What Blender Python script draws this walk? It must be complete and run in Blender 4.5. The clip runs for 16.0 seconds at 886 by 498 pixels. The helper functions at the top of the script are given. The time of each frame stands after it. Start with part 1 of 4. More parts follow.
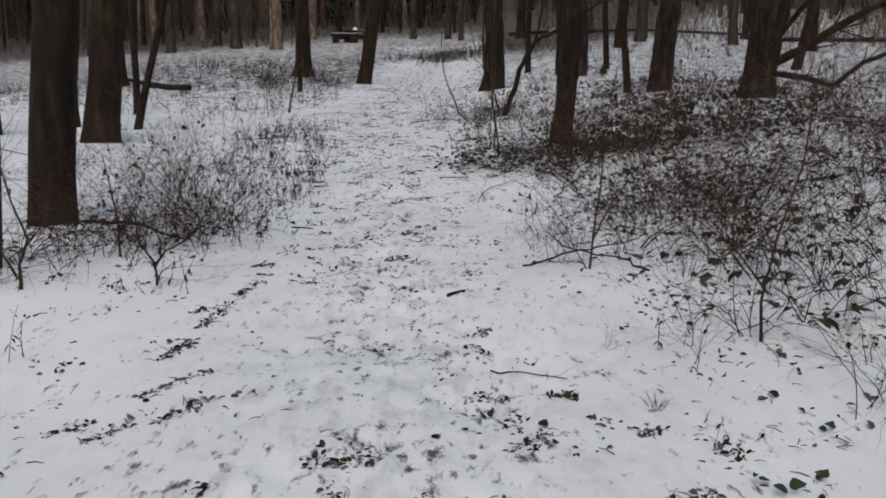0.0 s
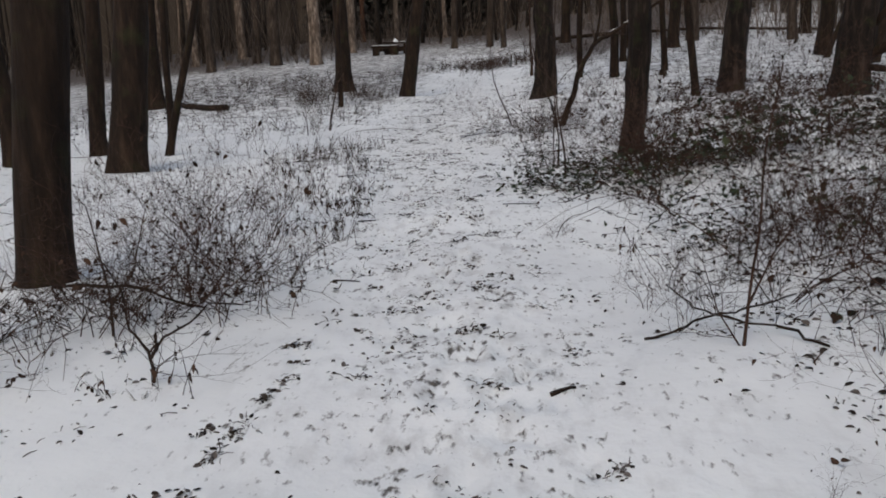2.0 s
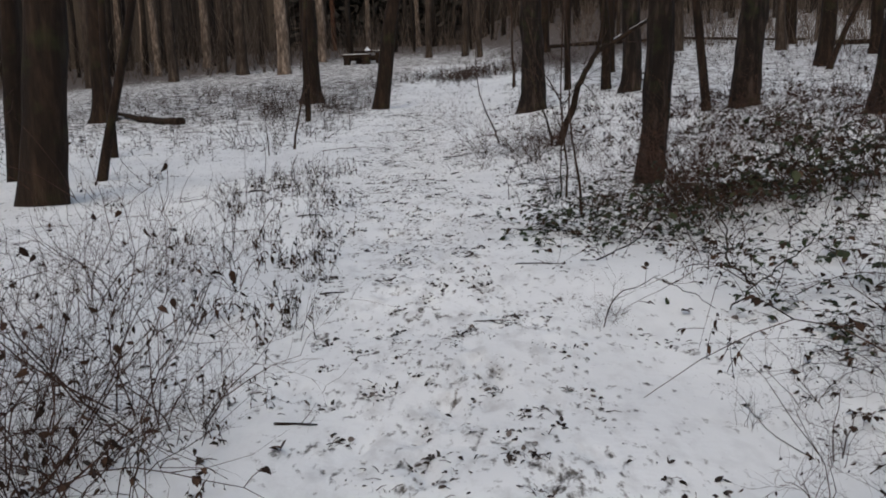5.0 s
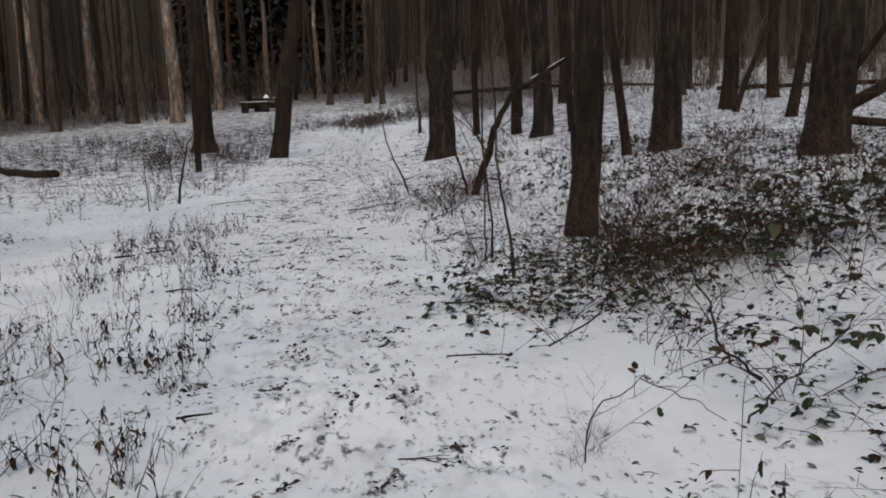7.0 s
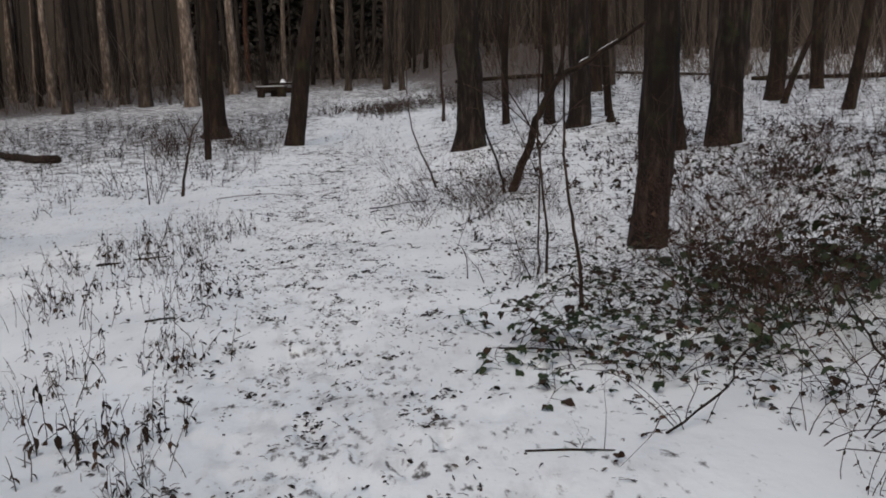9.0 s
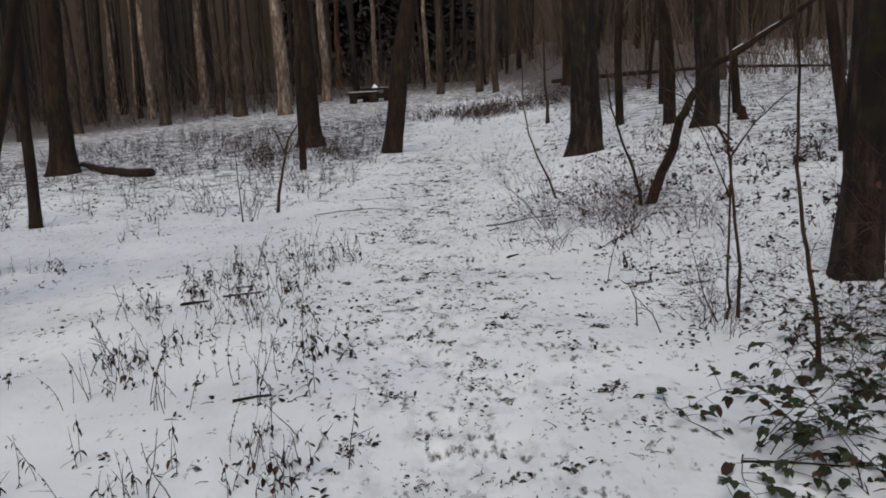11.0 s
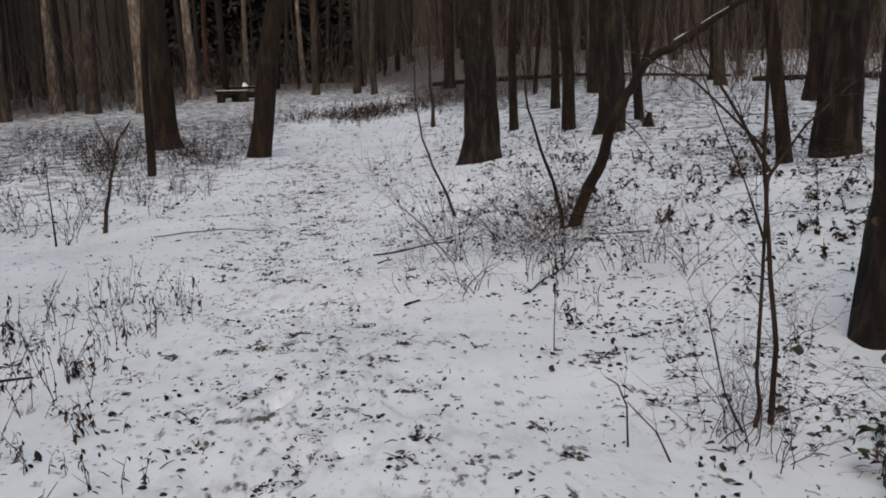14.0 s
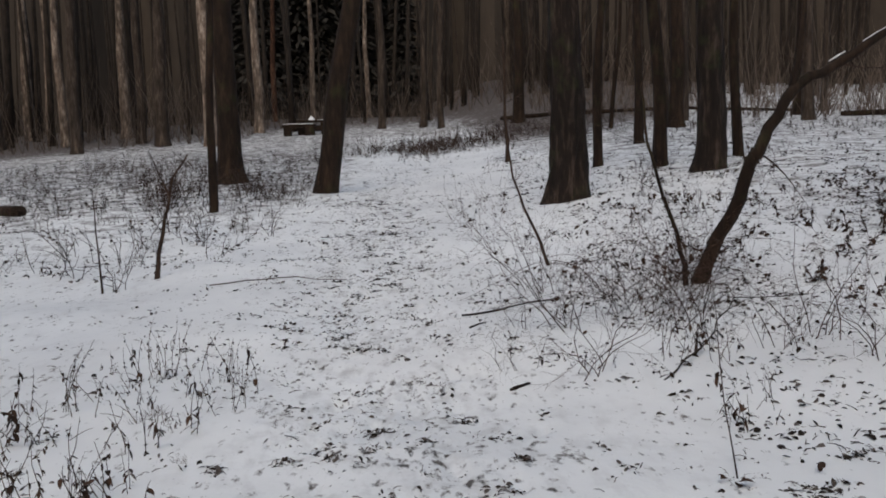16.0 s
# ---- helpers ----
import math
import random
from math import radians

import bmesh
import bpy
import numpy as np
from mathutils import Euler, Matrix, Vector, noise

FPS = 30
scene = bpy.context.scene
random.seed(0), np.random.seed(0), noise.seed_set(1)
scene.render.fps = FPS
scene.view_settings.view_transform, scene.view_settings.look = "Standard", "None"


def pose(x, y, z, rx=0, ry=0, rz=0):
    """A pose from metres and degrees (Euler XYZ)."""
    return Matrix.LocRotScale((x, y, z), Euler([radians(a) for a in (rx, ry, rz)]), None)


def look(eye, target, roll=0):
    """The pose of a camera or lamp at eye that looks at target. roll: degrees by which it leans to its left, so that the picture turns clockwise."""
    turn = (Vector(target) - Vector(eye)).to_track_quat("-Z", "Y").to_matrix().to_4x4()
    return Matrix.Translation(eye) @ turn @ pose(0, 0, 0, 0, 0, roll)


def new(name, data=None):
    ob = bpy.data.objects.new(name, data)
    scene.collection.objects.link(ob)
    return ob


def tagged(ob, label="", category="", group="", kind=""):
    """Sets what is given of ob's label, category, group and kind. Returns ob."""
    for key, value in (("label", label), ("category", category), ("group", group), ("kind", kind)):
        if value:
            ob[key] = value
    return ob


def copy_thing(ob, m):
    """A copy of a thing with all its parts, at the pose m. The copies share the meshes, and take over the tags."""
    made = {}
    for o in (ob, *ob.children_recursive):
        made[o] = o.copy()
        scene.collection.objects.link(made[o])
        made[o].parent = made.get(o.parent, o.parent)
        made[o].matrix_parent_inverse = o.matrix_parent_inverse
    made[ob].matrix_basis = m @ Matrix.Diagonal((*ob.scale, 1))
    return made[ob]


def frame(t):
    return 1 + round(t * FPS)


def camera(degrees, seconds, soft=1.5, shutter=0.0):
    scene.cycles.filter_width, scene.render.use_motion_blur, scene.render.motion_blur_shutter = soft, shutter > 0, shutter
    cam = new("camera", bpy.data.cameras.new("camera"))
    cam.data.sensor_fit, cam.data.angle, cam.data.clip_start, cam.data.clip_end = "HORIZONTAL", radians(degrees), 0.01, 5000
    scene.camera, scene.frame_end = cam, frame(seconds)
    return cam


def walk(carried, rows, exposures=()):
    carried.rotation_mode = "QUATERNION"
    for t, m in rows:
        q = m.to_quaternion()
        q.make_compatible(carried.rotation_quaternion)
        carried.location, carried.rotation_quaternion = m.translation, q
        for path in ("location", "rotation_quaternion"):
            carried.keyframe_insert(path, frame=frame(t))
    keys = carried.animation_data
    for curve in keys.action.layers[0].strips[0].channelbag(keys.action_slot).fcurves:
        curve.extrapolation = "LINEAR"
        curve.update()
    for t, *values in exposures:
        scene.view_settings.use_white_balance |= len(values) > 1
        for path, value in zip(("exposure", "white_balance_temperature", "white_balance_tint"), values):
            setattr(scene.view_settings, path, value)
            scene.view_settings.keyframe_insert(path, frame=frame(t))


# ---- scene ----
cam = camera(56.3, 16.0, soft=1.8)
METRES, EYE, TILT, LEAN, TURN = 12.8, 1.5, 0.0, 0.0, 0.0
ROWS = [
    (0.0, 0.0, 0.0, 0.0, 0.14, -12.84, -0.61),
    (0.5, -0.0091, 0.0315, -0.003, 1.97, -12.85, -0.45),
    (1.0, -0.0182, 0.063, 0.0006, -0.05, -11.92, 1.02),
    (1.5, -0.0202, 0.0922, -0.0031, -0.17, -12.37, 1.83),
    (2.0, -0.0193, 0.1222, -0.0009, 2.8, -12.19, 1.72),
    (2.5, -0.0308, 0.1546, -0.002, 3.28, -12.14, 0.2),
    (3.0, -0.0343, 0.182, 0.003, 4.36, -12.7, 1.09),
    (5.5, -0.0418, 0.3365, 0.0016, -0.04, -11.36, 1.35),
    (6.0, -0.0435, 0.3666, -0.0003, -1.53, -10.64, 1.24),
    (6.5, -0.0477, 0.3982, 0.0015, -5.19, -8.69, 1.91),
    (7.0, -0.0423, 0.4314, -0.0026, -5.76, -8.6, 1.99),
    (7.5, -0.0381, 0.4594, -0.0007, -5.54, -7.99, 0.82),
    (8.0, -0.044, 0.496, -0.0018, -5.8, -8.64, 0.86),
    (8.5, -0.0489, 0.5221, -0.0014, -7.14, -8.77, 0.91),
    (9.0, -0.0512, 0.5582, -0.0014, -4.6, -9.41, 1.2),
    (9.5, -0.0631, 0.5848, -0.0008, 0.6, -9.33, 0.51),
    (10.0, -0.0824, 0.6164, 0.0001, 0.56, -9.33, 2.6),
    (12.5, -0.0746, 0.7784, -0.0028, 2.27, -8.56, 2.1),
    (13.0, -0.0729, 0.8075, -0.0041, 1.13, -8.88, 2.03),
    (13.5, -0.0822, 0.8411, -0.0019, -5.24, -9.15, 1.96),
    (14.0, -0.0839, 0.8675, -0.0039, -7.06, -9.07, 1.54),
    (14.5, -0.0794, 0.8956, -0.0001, -6.76, -6.07, 1.88),
    (15.0, -0.085, 0.9192, -0.0023, -6.42, -5.98, 0.13),
    (15.5, -0.0967, 0.948, -0.0001, -6.31, -6.09, 0.29),
    (16.0, -0.0988, 0.9753, -0.003, -2.82, -6.63, 1.21),
]
walk(cam, [(t, pose(0, 0, EYE, TILT, LEAN, TURN) @ pose(METRES * x, METRES * y, METRES * z, 90 + pitch, roll, yaw)) for t, x, y, z, yaw, pitch, roll in ROWS])

# ---------------------------------------------------------------- light
world = bpy.data.worlds.new("world")
scene.world = world
world.use_nodes = True
wn = world.node_tree
sky = wn.nodes.new("ShaderNodeTexSky")
sky.sky_type = "NISHITA"
sky.sun_disc = False
sky.sun_elevation, sky.sun_rotation = radians(38), radians(200)
sky.dust_density, sky.ozone_density = 3.6, 0.8
wn.links.new(sky.outputs[0], wn.nodes["Background"].inputs[0])
wn.nodes["Background"].inputs[1].default_value = 0.125
sun = new("sun", bpy.data.lights.new("sun", "SUN"))
sun.data.energy, sun.data.angle, sun.data.color = 0.9, radians(35), (0.985, 1.0, 0.97)
sun.matrix_world = look((0, 0, 30), (-3, 8, 0))
scene.view_settings.exposure = -0.14

# ---------------------------------------------------------------- materials


def material(name, rough=0.8):
    mat = bpy.data.materials.new(name)
    mat.use_nodes = True
    nt = mat.node_tree
    bsdf = nt.nodes["Principled BSDF"]
    bsdf.inputs["Roughness"].default_value = rough
    bsdf.inputs["Specular IOR Level"].default_value = 0.25
    return mat, nt, bsdf


def node(nt, kind, **values):
    n = nt.nodes.new(kind)
    for key, value in values.items():
        n.inputs[key.replace("_", " ")].default_value = value
    return n


def coords(nt, scale=(1, 1, 1), space="Object"):
    tc = nt.nodes.new("ShaderNodeTexCoord")
    mp = nt.nodes.new("ShaderNodeMapping")
    mp.inputs["Scale"].default_value = scale
    nt.links.new(tc.outputs[space], mp.inputs["Vector"])
    return mp.outputs[0]


def ramp(nt, fac, stops):
    r = nt.nodes.new("ShaderNodeValToRGB")
    els = r.color_ramp.elements
    while len(els) < len(stops):
        els.new(0.5)
    for el, (at, col) in zip(els, stops):
        el.position, el.color = at, (*col, 1)
    nt.links.new(fac, r.inputs[0])
    return r.outputs[0]


def mix(nt, fac, a, b):
    m = nt.nodes.new("ShaderNodeMix")
    m.data_type = "RGBA"
    for socket, value in ((m.inputs["Factor"], fac), (m.inputs["A"], a), (m.inputs["B"], b)):
        if isinstance(value, (int, float)):
            socket.default_value = value
        elif isinstance(value, tuple):
            socket.default_value = (*value, 1)
        else:
            nt.links.new(value, socket)
    return m.outputs["Result"]


def math_node(nt, op, a, b=0.0):
    m = nt.nodes.new("ShaderNodeMath")
    m.operation = op
    for socket, value in zip(m.inputs, (a, b)):
        if isinstance(value, (int, float)):
            socket.default_value = value
        else:
            nt.links.new(value, socket)
    return m.outputs[0]


def noise_tex(nt, vec, scale, detail=4.0, rough=0.55):
    n = node(nt, "ShaderNodeTexNoise", Scale=scale, Detail=detail, Roughness=rough)
    nt.links.new(vec, n.inputs["Vector"])
    return n.outputs["Fac"]


def bump(nt, bsdf, height, strength, distance):
    b = node(nt, "ShaderNodeBump", Strength=strength, Distance=distance)
    nt.links.new(height, b.inputs["Height"])
    nt.links.new(b.outputs[0], bsdf.inputs["Normal"])


def bark_material(name, dark, mid, light, grain=9.0, stretch=0.12, moss=0.0):
    mat, nt, bsdf = material(name, 0.9)
    ridges = noise_tex(nt, coords(nt, (1, 1, stretch)), grain, 6, 0.62)
    blotch = noise_tex(nt, coords(nt, (1, 1, 0.5)), 1.6, 3)
    col = ramp(nt, ridges, [(0.32, dark), (0.52, mid), (0.72, light)])
    tone = ramp(nt, blotch, [(0.3, (0.61, 0.59, 0.545)), (0.7, (1.16, 1.09, 1.0))])
    mul = nt.nodes.new("ShaderNodeMix")
    mul.data_type, mul.blend_type = "RGBA", "MULTIPLY"
    mul.inputs["Factor"].default_value = 1.0
    nt.links.new(col, mul.inputs["A"])
    nt.links.new(tone, mul.inputs["B"])
    out = mul.outputs["Result"]
    if moss:
        m = noise_tex(nt, coords(nt), 2.6, 5)
        f = ramp(nt, m, [(0.55, (0, 0, 0)), (0.7, (moss, moss, moss))])
        out = mix(nt, f, out, (0.05, 0.07, 0.02))
    nt.links.new(out, bsdf.inputs["Base Color"])
    bump(nt, bsdf, ridges, 1.0, 0.05)
    return mat


BARK = bark_material("dark_bark", (0.010, 0.0058, 0.0036), (0.0225, 0.0135, 0.0085), (0.048, 0.031, 0.0205), stretch=0.2, moss=0.2)
BARK_ROUGH = bark_material("furrowed_bark", (0.0075, 0.005, 0.0039), (0.0195, 0.0132, 0.0103), (0.078, 0.058, 0.048), grain=11, stretch=0.17, moss=0.25)
BARK_PINE = bark_material("pine_bark", (0.05, 0.037, 0.03), (0.17, 0.135, 0.112), (0.42, 0.36, 0.315), grain=5, stretch=0.3)
BARK_RED = bark_material("red_pine_bark", (0.028, 0.014, 0.009), (0.07, 0.034, 0.021), (0.13, 0.07, 0.045), grain=5, stretch=0.3)
BARK_FAR = bark_material("distant_bark", (0.021, 0.0155, 0.0122), (0.051, 0.039, 0.0315), (0.115, 0.091, 0.077), grain=7, stretch=0.2)
TWIG = bark_material("twig_bark", (0.020, 0.0122, 0.009), (0.056, 0.0355, 0.0265), (0.12, 0.079, 0.06), grain=30)
TWIG_RED = bark_material("reddish_twig", (0.029, 0.0145, 0.0105), (0.076, 0.041, 0.03), (0.155, 0.093, 0.07), grain=30)
STRAW = bark_material("dry_stalk", (0.035, 0.026, 0.018), (0.095, 0.07, 0.048), (0.22, 0.17, 0.12), grain=25)


def leaf_material(name, a, b, c, rough=0.55):
    mat, nt, bsdf = material(name, rough)
    bsdf.inputs["Specular IOR Level"].default_value = 0.15
    g = nt.nodes.new("ShaderNodeNewGeometry")
    n = noise_tex(nt, coords(nt), 22, 3)
    f = math_node(nt, "ADD", math_node(nt, "MULTIPLY", g.outputs["Random Per Island"], 0.75), math_node(nt, "MULTIPLY", n, 0.3))
    nt.links.new(ramp(nt, f, [(0.1, a), (0.5, b), (0.95, c)]), bsdf.inputs["Base Color"])
    bump(nt, bsdf, n, 0.3, 0.004)
    return mat


LEAF_GREEN = leaf_material("bramble_leaf", (0.012, 0.016, 0.009), (0.025, 0.036, 0.016), (0.05, 0.06, 0.026), 0.5)
LEAF_DEAD = leaf_material("dead_leaf", (0.0165, 0.0102, 0.0075), (0.034, 0.0208, 0.0145), (0.085, 0.048, 0.031), 0.85)
LEAF_LITTER = leaf_material("snowy_litter", (0.012, 0.009, 0.0075), (0.035, 0.027, 0.022), (0.16, 0.14, 0.13), 0.9)
BARK_DEEP = bark_material("deep_wood_bark", (0.02, 0.0158, 0.0128), (0.033, 0.026, 0.0212), (0.058, 0.0465, 0.039), grain=7, stretch=0.2)
NEEDLES = leaf_material("conifer_needles", (0.034, 0.030, 0.025), (0.037, 0.033, 0.0275), (0.041, 0.036, 0.03), 1.0)
BRUSH = leaf_material("far_brush", (0.054, 0.041, 0.032), (0.105, 0.081, 0.064), (0.21, 0.166, 0.136), 0.9)


def snow_material(name, litter=True):
    mat, nt, bsdf = material(name, 0.62)
    pos = coords(nt)
    big = noise_tex(nt, pos, 0.7, 4)
    fine = noise_tex(nt, pos, 26, 5, 0.6)
    col = ramp(nt, big, [(0.3, (0.712, 0.726, 0.730)), (0.65, (0.83, 0.843, 0.840))])
    height = math_node(nt, "ADD", math_node(nt, "MULTIPLY", noise_tex(nt, pos, 5.5, 4), 1.0), math_node(nt, "MULTIPLY", fine, 0.22))
    if litter:
        at = nt.nodes.new("ShaderNodeAttribute")
        at.attribute_name = "wear"
        wear = at.outputs["Fac"]
        # trodden grey slush
        slush = noise_tex(nt, coords(nt, (1.35, 0.75, 1)), 5.0, 6, 0.62)
        f1 = math_node(nt, "MULTIPLY", wear, ramp(nt, slush, [(0.5, (0, 0, 0)), (0.72, (0.55, 0.55, 0.55))]))
        col = mix(nt, f1, col, (0.37, 0.36, 0.352))
        # litter showing through
        spots = noise_tex(nt, coords(nt, (1.35, 0.72, 1)), 15, 5, 0.62)
        patch = noise_tex(nt, pos, 2.3, 3)
        v = math_node(nt, "ADD", math_node(nt, "MULTIPLY", spots, 0.72), math_node(nt, "MULTIPLY", patch, 0.28))
        v = math_node(nt, "ADD", v, math_node(nt, "MULTIPLY", wear, 0.055))
        f2 = ramp(nt, v, [(0.60, (0, 0, 0)), (0.69, (0.92, 0.92, 0.92))])
        soil = ramp(nt, noise_tex(nt, pos, 40, 3), [(0.3, (0.02, 0.015, 0.011)), (0.7, (0.085, 0.062, 0.045))])
        col = mix(nt, f2, col, soil)
        # bare leaf floor under the dense wood, and canopy shade painted on right-bank snow
        at2 = nt.nodes.new("ShaderNodeAttribute")
        at2.attribute_name = "bare"
        leafy = noise_tex(nt, pos, 2.4, 7, 0.72)
        f3 = ramp(nt, math_node(nt, "ADD", leafy, math_node(nt, "MULTIPLY", at2.outputs["Fac"], 0.5)), [(0.64, (0, 0, 0)), (0.82, (0.95, 0.95, 0.95))])
        floor = ramp(nt, noise_tex(nt, pos, 6, 5), [(0.3, (0.024, 0.016, 0.011)), (0.7, (0.085, 0.057, 0.039))])
        col = mix(nt, f3, col, floor)
        height = math_node(nt, "SUBTRACT", height, math_node(nt, "MULTIPLY", f2, 0.4))
    nt.links.new(col, bsdf.inputs["Base Color"])
    bump(nt, bsdf, height, 0.45, 0.03)
    return mat


SNOW = snow_material("trodden_snow")
SNOW_CAP = snow_material("snow_cap", False)

# ---------------------------------------------------------------- building helpers
up = Vector((0, 0, 1))


class Shape:
    """Collects the points and faces of one mesh."""

    def __init__(self):
        self.verts, self.faces = [], []

    def tube(self, pts, radii, sides=4, tip=True):
        pts = [Vector(p) for p in pts]
        n = len(pts)
        start = len(self.verts)
        side = None
        for i, p in enumerate(pts):
            t = (pts[min(i + 1, n - 1)] - pts[max(i - 1, 0)]).normalized()
            if side is None:
                side = t.cross(Vector((0.31, 0.87, 0.4)) if abs(t.z) > 0.8 else up).normalized()
            else:
                side = (side - t * side.dot(t)).normalized()
            other = t.cross(side)
            for k in range(sides):
                a = 2 * math.pi * k / sides
                self.verts.append(p + (side * math.cos(a) + other * math.sin(a)) * radii[i])
        for i in range(n - 1):
            for k in range(sides):
                a, b = start + i * sides + k, start + i * sides + (k + 1) % sides
                self.faces.append((a, b, b + sides, a + sides))
        if tip:
            self.faces.append(tuple(range(start + (n - 1) * sides, start + n * sides)))
            self.faces.append(tuple(reversed(range(start, start + sides))))

    def leaf(self, p, out, nrm, length, width, fold=0.15, curl=0.1):
        """A pointed leaf with a folded midrib and a curled tip."""
        out = out.normalized()
        side = out.cross(nrm)
        if side.length < 1e-4:
            side = out.cross(Vector((0.3, 0.5, 0.8)))
        side.normalize()
        n2 = side.cross(out)
        s = len(self.verts)
        f, c = width * fold, length * curl
        self.verts += [p, p + out * length * 0.30 + side * width * 0.46 + n2 * f, p + out * length * 0.66 + side * width * 0.40 + n2 * (f - c * 0.4),
                       p + out * length - n2 * c, p + out * length * 0.66 - side * width * 0.40 + n2 * (f - c * 0.4),
                       p + out * length * 0.30 - side * width * 0.46 + n2 * f, p + out * length * 0.45]
        m = s + 6
        self.faces += [(s, s + 1, m), (s + 1, s + 2, m), (s + 2, s + 3, m), (s + 3, s + 4, m), (s + 4, s + 5, m), (s + 5, s, m)]

    def broad_leaf(self, p, out, nrm, length, width, fold, curl, rng):
        """A broad toothed leaf with midrib, uneven edge and drooping tip."""
        out = out.normalized()
        side = out.cross(nrm)
        if side.length < 1e-4:
            side = out.cross(Vector((0.3, 0.5, 0.8)))
        side.normalize()
        n2 = side.cross(out)
        s = len(self.verts)
        for t in (0.0, 0.35, 0.7, 1.0):
            self.verts.append(p + out * length * t - n2 * length * curl * t * t)
        for sign in (1, -1):
            for t, w in ((0.10, 0.34), (0.32, 0.52), (0.58, 0.43), (0.82, 0.22)):
                w *= width * rng.uniform(0.82, 1.12)
                self.verts.append(p + out * length * (t + rng.uniform(-0.03, 0.03)) + side * sign * w + n2 * (fold * w - length * curl * t * t + rng.uniform(-0.04, 0.04) * length))
        for o, flip in ((4, False), (8, True)):
            for f in ((0, o, o + 1, 1), (1, o + 1, o + 2, 2), (2, o + 2, o + 3, 3)):
                f = tuple(s + (k if k < 4 else k) for k in f)
                self.faces.append(f[::-1] if flip else f)

    def make(self, name, mat, smooth=True):
        me = bpy.data.meshes.new(name)
        me.from_pydata([tuple(v) for v in self.verts], [], self.faces)
        me.materials.append(mat)
        if smooth:
            me.polygons.foreach_set("use_smooth", [True] * len(me.polygons))
        return me


def part(name, shape, mat, parent=None, label="", smooth=True):
    ob = new(name, shape.make(name, mat, smooth))
    if parent is not None:
        ob.parent = parent
    if label:
        ob["label"] = label
    return ob


def soft(v, k):
    return k * np.log1p(np.exp(np.clip(v / k, -30, 30)))


def ground_z(x, y):
    """Height of the ground without its fine relief: a bank beside the path and a slope rising ahead."""
    rise = 0.062 * soft(y - 20.0 - 0.6 * soft(-x - 2, 1.5), 2.0)
    rise += 0.05 * soft(y - 63.0, 3.0) * np.clip(1.2 - np.abs(x + 5) / 40, 0, 1)
    rise += 0.11 * soft(y - 62.0, 3.0) * np.clip((x - 1.0) / 9.0, 0, 1)
    rise = 13.0 * np.tanh(rise / 13.0)
    far = np.clip((y - 15.5) / 4, 0, 1)
    bank = 0.85 * np.tanh((0.25 - 0.05 * far) * soft(x - 2.1 + 1.6 * far, 0.35 + 0.15 * far) / 0.85)
    return rise + bank


SURFACE = {}


def on_ground(x, y, down=0.0):
    """The point of the finished ground, with its fine relief, at x, y."""
    xs, ys, Z = SURFACE["xs"], SURFACE["ys"], SURFACE["Z"]
    j = min(max(int(np.searchsorted(xs, x)) - 1, 0), len(xs) - 2)
    i = min(max(int(np.searchsorted(ys, y)) - 1, 0), len(ys) - 2)
    u, v = (x - xs[j]) / (xs[j + 1] - xs[j]), (y - ys[i]) / (ys[i + 1] - ys[i])
    z = (Z[i, j] * (1 - u) + Z[i, j + 1] * u) * (1 - v) + (Z[i + 1, j] * (1 - u) + Z[i + 1, j + 1] * u) * v
    return Vector((x, y, float(z) - down))


PATH_Y = (-6, 0, 4, 8, 12, 18, 23, 30, 36, 42, 60)
PATH_X = (-0.1, -0.1, -0.25, -0.55, -0.95, -1.45, -1.7, -1.75, -1.1, -0.6, 0.5)


def path_x(y):
    return np.interp(y, PATH_Y, PATH_X)


def rand_dir(rng, flat=0.0):
    a = rng.uniform(0, 2 * math.pi)
    z = rng.uniform(-1, 1) * (1 - flat)
    r = math.sqrt(max(0, 1 - z * z))
    return Vector((r * math.cos(a), r * math.sin(a), z))


def branch_pts(rng, p, way, length, n, wobble, lift):
    pts, d = [Vector(p)], Vector(way).normalized()
    for _ in range(n):
        d = (d + rand_dir(rng) * wobble + up * lift).normalized()
        pts.append(pts[-1] + d * (length / n))
    return pts


def grow(shape, rng, p, way, length, r, depth, wobble=0.22, lift=0.03, kids=4, sides=4, ratio=0.55, tips=None):
    """A twig that forks again and again."""
    n = 5 if depth > 1 else 4 if depth else 3
    pts = branch_pts(rng, p, way, length, n, wobble, lift)
    shape.tube(pts, [r * (1 - 0.75 * i / n) for i in range(n + 1)], sides if depth > 1 else 3, tip=False)
    if tips is not None:
        tips.append((pts[-1], (pts[-1] - pts[-2]).normalized()))
    if depth:
        for _ in range(kids):
            i = rng.randint(1, n)
            d = (pts[i] - pts[i - 1]).normalized()
            off = rand_dir(rng)
            off = (off - d * off.dot(d)).normalized()
            grow(shape, rng, pts[i], d * rng.uniform(0.5, 0.9) + off * rng.uniform(0.5, 0.9), length * ratio * rng.uniform(0.6, 1.2),
                 max(r * 0.5 * (1 - 0.5 * i / n), 0.0010), depth - 1, wobble, lift, kids, sides, ratio, tips)


# ---------------------------------------------------------------- ground


